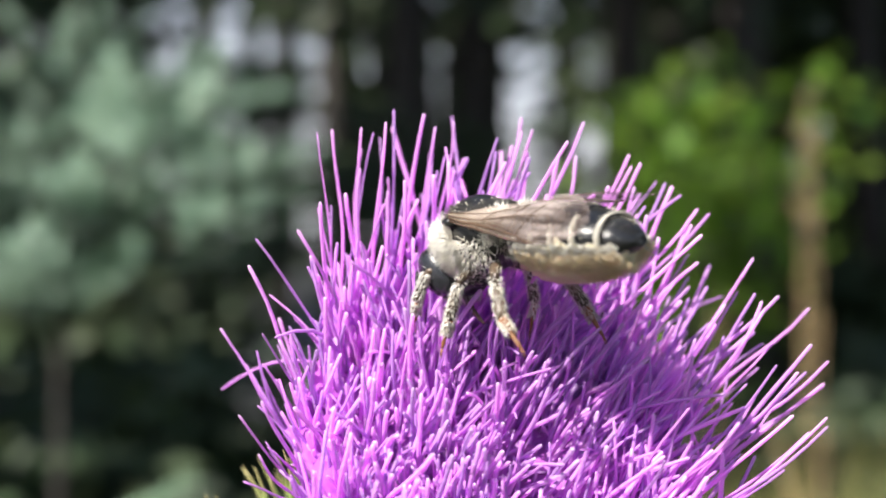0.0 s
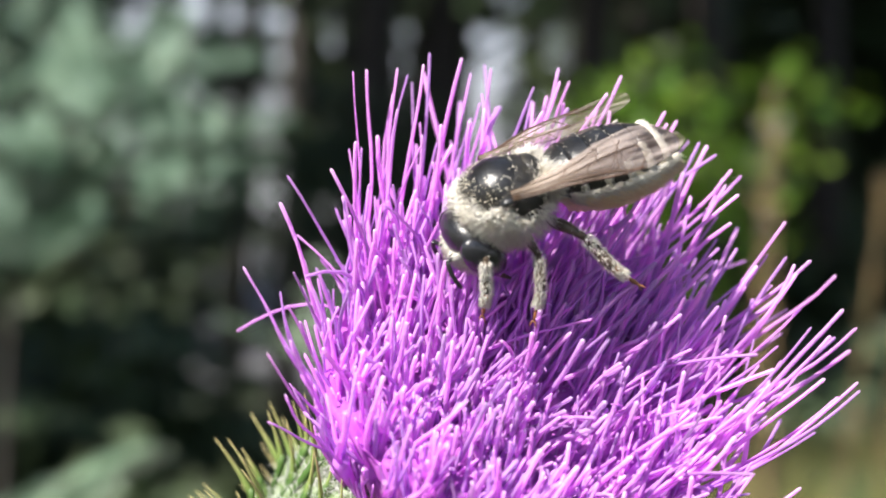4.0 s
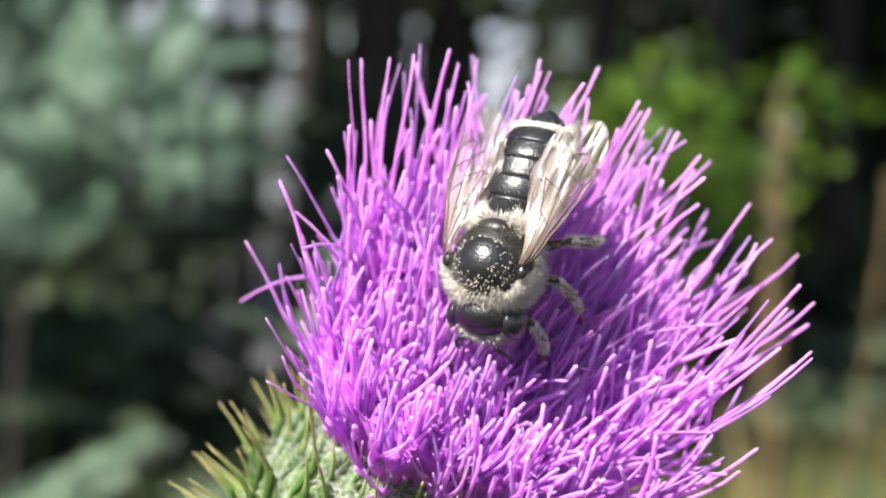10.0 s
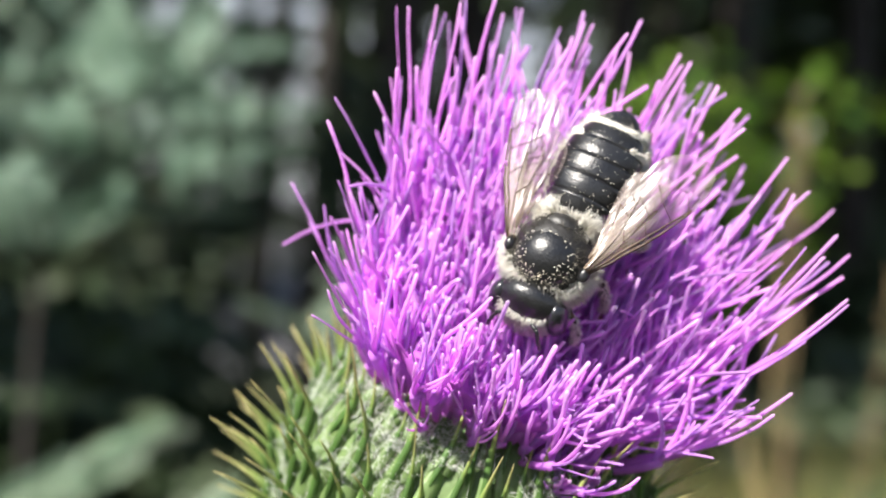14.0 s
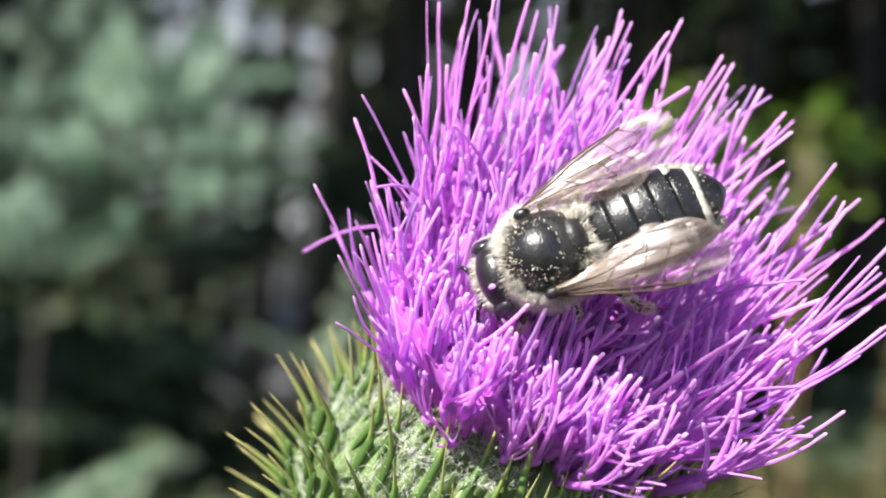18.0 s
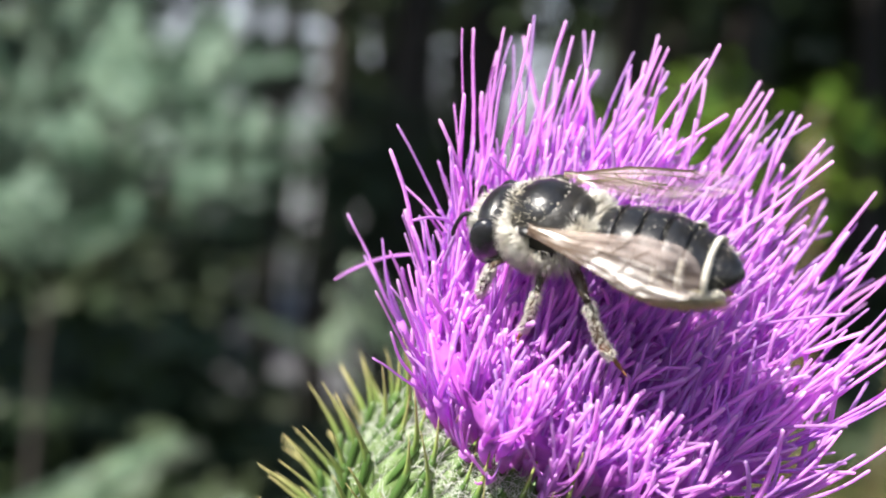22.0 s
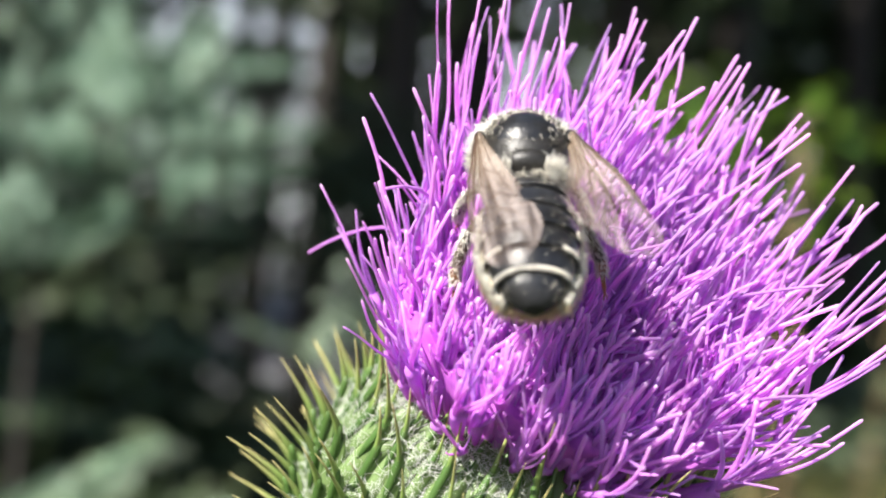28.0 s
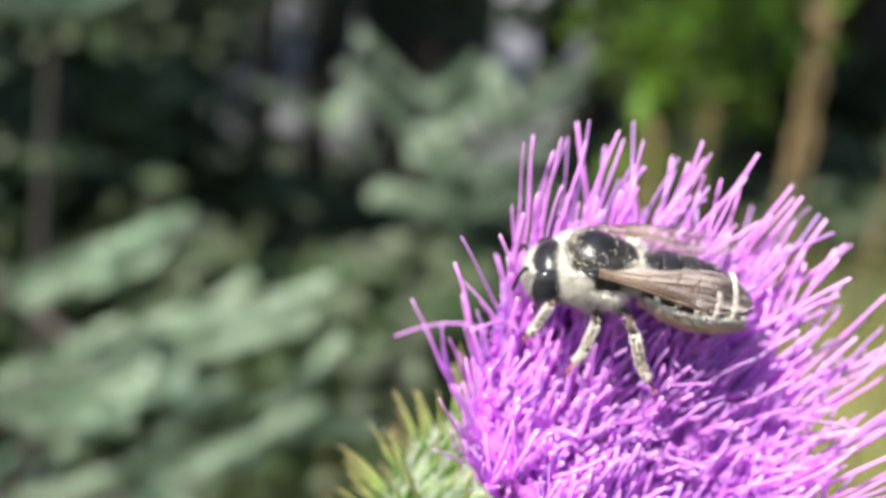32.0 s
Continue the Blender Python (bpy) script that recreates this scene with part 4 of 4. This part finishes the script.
wood = random.Random(31)
for i in range(34):
    az = -36 + 72 * (i + wood.uniform(-0.3, 0.3)) / 33
    dist = wood.uniform(11.5, 16)
    gap = -17 < az < 9.5
    bare = (4.0 if -13.5 < az < -8.5 else wood.uniform(2.0, 3.2)) if gap else wood.uniform(0.2, 0.8)
    forest_tree(dist * math.sin(radians(az)), dist * math.cos(radians(az)), wood.uniform(8, 11), wood.uniform(1.1, 1.7), wood.uniform(0.12, 0.24),
                bare, 100 + i, 640 if gap else 2800)
for i in range(16):
    az = radians(-30 + 60 * (i + wood.uniform(-0.3, 0.3)) / 15)
    if -12 < math.degrees(az) < 10:
        continue
    forest_tree(9.5 * math.sin(az), 9.5 * math.cos(az), wood.uniform(0.9, 1.2), wood.uniform(0.6, 1.0), 0.04, 0.05, 300 + i, 900, 1.0, "dark leafy bush at the edge of the wood", "bush", "bushes at the edge of the wood")

for i in range(46):
    az, dist = radians(-34 + 70 * (i + wood.uniform(-0.4, 0.4)) / 45), wood.uniform(1.9, 4.2)
    top = 0.80 - 0.08 * dist if -11 < math.degrees(az) < 9 else wood.uniform(0.75, 0.92)
    forest_tree(dist * math.sin(az), dist * math.cos(az), top, wood.uniform(0.25, 0.45), 0.012, 0.04, 400 + i, 600, 0.35,
                "low dark undergrowth bush in the shade", "bush", "undergrowth bushes")

for i in range(9):
    az, dist = radians(-20 + 27 * (i + wood.uniform(-0.4, 0.4)) / 8), wood.uniform(9.8, 12)
    if -13.5 < math.degrees(az) < -9:
        continue
    forest_tree(dist * math.sin(az), dist * math.cos(az), wood.uniform(5, 7), 0.7, wood.uniform(0.04, 0.10), wood.uniform(1.3, 2.4), 600 + i, 220, 0.8,
                "slim young tree at the edge of the wood")
for i in range(24):
    az, dist = radians(48 + 264 * (i + wood.uniform(-0.3, 0.3)) / 23), wood.uniform(14, 18)
    forest_tree(dist * math.sin(az), dist * math.cos(az), wood.uniform(7, 9.5), wood.uniform(1.3, 1.9), wood.uniform(0.12, 0.24), wood.uniform(0.6, 1.6), 700 + i, 900)
# dark trunks before the pale sheet
for i, (az, dist, r) in enumerate([(-8.2, 6.6, 0.05), (-5.3, 6.2, 0.07), (-1.4, 5.6, 0.11), (1.7, 6.0, 0.10), (8.8, 5.8, 0.11), (11.0, 6.6, 0.12), (14.0, 6.0, 0.12)]):
    forest_tree(dist * math.sin(radians(az)), dist * math.cos(radians(az)), 7.0, 0.9, r, 2.4, 800 + i, 700, 0.7, "dark bare-stemmed tree before the pale gaps")
for i in range(11):
    az, dist = radians(-15 + 16 * (i + wood.uniform(-0.4, 0.4)) / 10), wood.uniform(4.2, 6.4)
    forest_tree(dist * math.sin(az), dist * math.cos(az), wood.uniform(1.5, 2.1), 0.5, 0.012, wood.uniform(0.8, 1.1), 900 + i, 220, 0.33, "thin leafy sapling in the shade of the wood")
# tall trees added at the edge of the wood, unseen crowns shading its inside
for i, (x, y) in enumerate([(2.1, 8.4), (3.2, 8.8), (4.4, 9.4), (-4.6, 9.0)]):
    forest_tree(x, y, 11.0, 1.9, 0.13, 4.4, 950 + i, 3400, 1.3)
# unseen tall trees added beside the meadow only to shade the undergrowth
for i, (x, y) in enumerate([(-2.0, 1.7), (-3.1, 1.6), (-2.0, 2.9), (1.7, 0.2), (2.6, 1.0)]):
    forest_tree(x, y, 6.2, 1.15, 0.10, 3.0, 500 + i, 4800)


def shrub(x, y, z, size, seed, count):
    rng = random.Random(seed)
    t = thing("shrub", "bright green leafy shrub in the sun", "shrub", Matrix.Translation((x, y, -0.05)), group="sunlit shrubs")
    s, v, f = Shape(), [], []
    for k in range(9):
        end = Vector((rng.gauss(0, size * 0.5), rng.gauss(0, size * 0.5), z + rng.uniform(-0.35, 0.55) * size))
        line = bezier((rng.uniform(-0.05, 0.05), rng.uniform(-0.05, 0.05), 0), (end.x * 0.3, end.y * 0.3, end.z * 0.7), end, 8)
        s.tube(line, [0.008 - 0.0008 * q for q in range(9)], 5)
        for _ in range(count // 9):
            p = line[rng.randint(6, 8)] + Vector((rng.gauss(0, 1), rng.gauss(0, 1), rng.gauss(0, 0.7))) * size * 0.24
            a = Vector((rng.gauss(0, 1), rng.gauss(0, 1), rng.gauss(0, 0.5))).normalized()
            b = a.cross(Vector((0, 0, 1))).normalized()
            sz, n = rng.uniform(0.014, 0.028), len(v)
            v.extend((p - a * sz, p - b * sz * 0.5 - a * 0.2 * sz, p - b * sz * 0.4 + a * 0.4 * sz, p + a * sz, p + b * sz * 0.4 + a * 0.4 * sz, p + b * sz * 0.5 - a * 0.2 * sz))
            f.append(tuple(range(n, n + 6)))
    part("branchwork", s, BARK, t, "thin brown stems", 1.0)
    tagged(part("leaves", mesh_of("leaves", v, f, LEAF), LEAF, t, "fresh green leaves"), kind="stuff")


shrub(0.40, 1.65, 1.30, 0.20, 41, 1000)
shrub(0.39, 1.72, 1.10, 0.13, 42, 260)


def stalk(x, y, height, lean, seed):
    rng = random.Random(seed)
    t = thing("grass_stalk", "tall dry straw-coloured grass stalk with a feathery seed head", "grass", Matrix.Translation((x, y, -0.02)), group="dry grass stalks")
    s = Shape()
    top = Vector((lean, rng.uniform(-0.04, 0.04), height))
    line = bezier((0, 0, 0), (lean * 0.2, 0, height * 0.6), top, 10)
    s.tube(line, [0.0009 - 0.00005 * k for k in range(11)], 6)
    part("culm", s, STRAW, t, scale=1.0)
    h = Shape()
    for k in range(36):
        p = line[7] + (line[10] - line[7]) * rng.random()
        q = p + Vector((rng.gauss(0, 0.006), rng.gauss(0, 0.006), rng.uniform(0.01, 0.04)))
        h.hair(p, q, 0.0008)
    tagged(part("seed_head", h, STRAW, t, scale=1.0), kind="stuff")
    for k in range(3):
        b = Shape()
        p = line[2 + 2 * k]
        e = p + Vector((rng.uniform(-0.12, 0.12), rng.uniform(-0.1, 0.1), rng.uniform(0.05, 0.22)))
        b.tube(bezier(p, (p + e) / 2 + Vector((0, 0, 0.06)), e, 6), [0.002, 0.0025, 0.0025, 0.0022, 0.002, 0.0015, 0.0005], 4, flat=0.2)
        part("blade", b, STRAW, t, scale=1.0)


reeds = random.Random(51)
for i, (x, y, h) in enumerate([(0.30, 0.80, 1.20), (0.275, 0.84, 1.24), (0.33, 0.82, 1.06), (0.40, 0.95, 1.16),
                             (0.22, 0.90, 1.04), (0.235, 0.95, 1.06), (0.345, 0.92, 1.17), (0.20, 1.00, 1.00)]):
    stalk(x, y, h, reeds.uniform(-0.07, 0.06), 200 + i)


def meadow():
    rng = random.Random(61)
    for nm, material, n, tall in (("meadow_grass", GRASS, 5000, 0.65), ("dry_meadow_grass", STRAW, 150, 0.8)):
        s = Shape()
        for _ in range(n):
            d = 0.5 + 4.5 * rng.random() ** 1.3
            az = radians(rng.uniform(9, 42) if rng.random() < 0.85 else rng.uniform(-42, 9))
            p = Vector((d * math.sin(az), d * math.cos(az), 0))
            h = rng.uniform(0.35, tall)
            e = p + Vector((rng.gauss(0, 0.09), rng.gauss(0, 0.09), h))
            s.hair(p, e, 0.0035, (rng.gauss(0, 0.03), rng.gauss(0, 0.03), 0.06))
        for _ in range(n):
            d = 0.7 + 6 * rng.random() ** 0.8
            az = radians(rng.uniform(42, 318))
            p = Vector((d * math.sin(az), d * math.cos(az), 0))
            e = p + Vector((rng.gauss(0, 0.09), rng.gauss(0, 0.09), rng.uniform(0.25, tall)))
            s.hair(p, e, 0.0035, (rng.gauss(0, 0.03), rng.gauss(0, 0.03), 0.06))
        ob = new(nm, s.mesh(nm, material, 1.0))
        tagged(ob, "tall meadow grass, green and half dry", "grass", kind="stuff")
    # blades whose lighter colour stands in for sun on this patch
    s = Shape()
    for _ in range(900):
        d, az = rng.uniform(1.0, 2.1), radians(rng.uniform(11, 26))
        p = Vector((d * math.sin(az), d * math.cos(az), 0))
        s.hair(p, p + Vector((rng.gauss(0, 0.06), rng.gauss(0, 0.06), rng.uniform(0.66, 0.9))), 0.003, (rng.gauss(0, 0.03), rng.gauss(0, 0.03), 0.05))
    tagged(new("sunlit_grass", s.mesh("sunlit_grass", SUN_TINTED_GRASS, 1.0)), "grass beside the shrub, sunlight put into its yellow-green colour", "grass", kind="stuff")


meadow()

BEE_ROWS = [
    (0, 2.09, -2.95, 0.70, -2.4, -8.0, 47.3),
    (1, 1.76, -3.58, 0.15, -8.6, -10.0, 52.4),
    (2, 1.50, -3.63, -0.47, -10.4, -17.0, 82.4),
    (3, 1.53, -3.93, 0.82, -22.7, -42.8, 110.8),
    (4, 1.13, -3.98, -0.02, -28.0, -24.6, 109.6),
    (6.5, 0.78, -4.02, -1.05, -38.2, -20.9, 113.5),
    (7, 1.18, -4.63, -0.55, -39.1, -26.2, 126.7),
    (8, 0.59, -5.26, -2.81, -51.7, -9.8, 123.7),
    (9, 1.77, -4.72, -2.78, -60.0, -5.3, 146.8),
    (10, 1.60, -5.22, -4.32, -67.7, -4.9, 148.5),
    (10.5, 2.95, -4.89, -3.35, -62.5, 5.6, 159.4),
    (11, 1.82, -4.97, -5.51, -74.1, -3.5, 161.6),
    (12, 3.72, -5.55, -6.55, -85.9, -8.1, 164.6),
    (13, 2.75, -5.58, -6.99, -78.6, -13.9, 161.3),
    (14, 2.60, -4.97, -6.88, -72.1, -18.8, 160.9),
    (17, -0.47, -7.06, -7.74, -60.1, -47.6, 137.8),
    (18, 0.43, -5.76, -6.74, -61.4, -59.0, 142.4),
    (19, -0.08, -7.42, -8.19, -59.7, -46.8, 132.9),
    (20, -0.05, -6.42, -7.74, -71.3, -66.1, 145.6),
    (20.5, -1.04, -6.64, -6.05, -14.6, -68.0, 90.0),
    (21, -1.82, -7.08, -6.25, -17.4, -61.4, 89.0),
    (21.5, 0.64, -7.53, -3.12, 20.0, -42.5, 71.7),
    (22, -1.47, -6.04, -3.78, 10.1, -39.9, 59.3),
    (23, -1.15, -5.86, -4.33, 17.7, -21.8, 58.0),
    (24, -2.37, -4.84, -3.76, 31.0, -24.5, 38.5),
    (25, -2.66, -4.60, -3.96, 28.0, -22.0, 38.0),
    (27.5, -1.61, -6.28, -1.72, 46.3, -19.0, 3.4),
    (28, -1.74, -6.14, -2.39, 45.0, -6.0, -2.2),
    (29, -1.21, -6.29, -0.04, 54.9, -16.8, -5.7),
    (29.5, -0.24, -3.24, -0.30, 3.9, 11.7, 25.7),
    (30, -1.09, -4.43, 0.37, 2.7, 3.8, 30.0),
    (31, -1.21, -4.54, 0.33, -16.7, -12.8, 48.0),
    (32, -1.63, -2.60, -0.03, 3.0, -23.6, 87.4),
]
BEE_TURNED = [(pose(x * MM, y * MM, HEIGHT + z * MM, rx, ry, rz) @ Matrix.Scale(BEE, 4)).inverted() for _, x, y, z, rx, ry, rz in BEE_ROWS]
BEE_SEEN = np.array([m @ HEAD for m in BEE_TURNED])
BEE_SEEN[:, :3, 3] /= MM

brush()
involucre()


def motions():
    walk(bee, [(t, pose(x * MM, y * MM, HEIGHT + z * MM, rx, ry, rz)) for t, x, y, z, rx, ry, rz in BEE_ROWS])
    for side, sg, col in (("left", -1, 1), ("right", 1, 2)):
        walk(wings[side, "fore"], [(row[0], pose(sg * 2.3 * MM, 0.35 * MM, 1.25 * MM, -1 + (DROOP.get((side, row[0]), 9) - 9) * 0.2, sg * DROOP.get((side, row[0]), 9), sg * row[col])) for row in WING_ROWS])
        walk(wings[side, "hind"], [(row[0], pose(sg * 2.2 * MM, -0.35 * MM, 1.05 * MM, -2 + (DROOP.get((side, row[0]), 9) - 9) * 0.2, sg * DROOP.get((side, row[0]), 9), sg * (row[col] - 7))) for row in WING_ROWS])
    walk(bee_head, [(t, pose(0, 0.0012, -0.0002, nod, 0, 0) @ pose(0, -0.0019, 0)) for t, nod in NODS])
    # the legs step by turns, three at a time
    step = random.Random(71)
    for (side, k), ob in legs.items():
        x, y, z = ob.matrix_basis.translation
        lifted = LIFTED if (side, k) == ("right", 1) else {}
        third = 1 if (k + (side == "left")) % 2 else -1
        walk(ob, [(q * 0.5, pose(x, y, z, third * (9 if q % 2 else -9) * step.uniform(0.2, 1.0), step.uniform(-5, 5) - lifted.get(q, 0), third * (7 if q % 2 else -7) * step.uniform(0.2, 1.0)))
                  for q in range(65)])


# seconds, and how far the head is raised, in degrees
NODS = [(0, -34), (2, -34), (4, -34), (7, -26), (8, -30), (9, 16), (9.6, 0), (10, -22), (11, -4), (12, -24), (13, -20), (14, 6), (17, -16), (19, -14), (21, -14), (21.5, 10), (22.5, -10), (25, -8), (28, -20), (30, -12), (32, -10)]
# half seconds, and by how many degrees the right middle leg is lifted
LIFTED = {3: 45, 4: 105, 5: 45, 23: 35, 24: 75, 25: 80, 26: 75, 27: 30}
# how steeply a wing lies against the flank where it is not nearly level
DROOP = {("left", 0): 38, ("left", 1): 38, ("left", 2): 30, ("left", 3): 18, ("left", 31): 36}
# seconds, and by how many degrees the left and the right wings are spread
WING_ROWS = [(0, 7, 4), (1, 7, 4), (2, 5, 26), (3, 3, 8), (4, 4, 3), (7, 8, 4), (9, 13, 9), (10, 10, 3), (11, 15, 8), (13, 19, 17), (14, 22, 15), (17, 11, 9), (20, 2, 10), (20.5, 7, 9),
             (21.5, 16, 5), (22, 8, 14), (23, 3, 8), (24, -6, 14), (25, -7, 14), (28, -8, 18), (29, -4, 14), (30, 2, 3), (31, 7, 4), (32, 1, 5)]
motions()
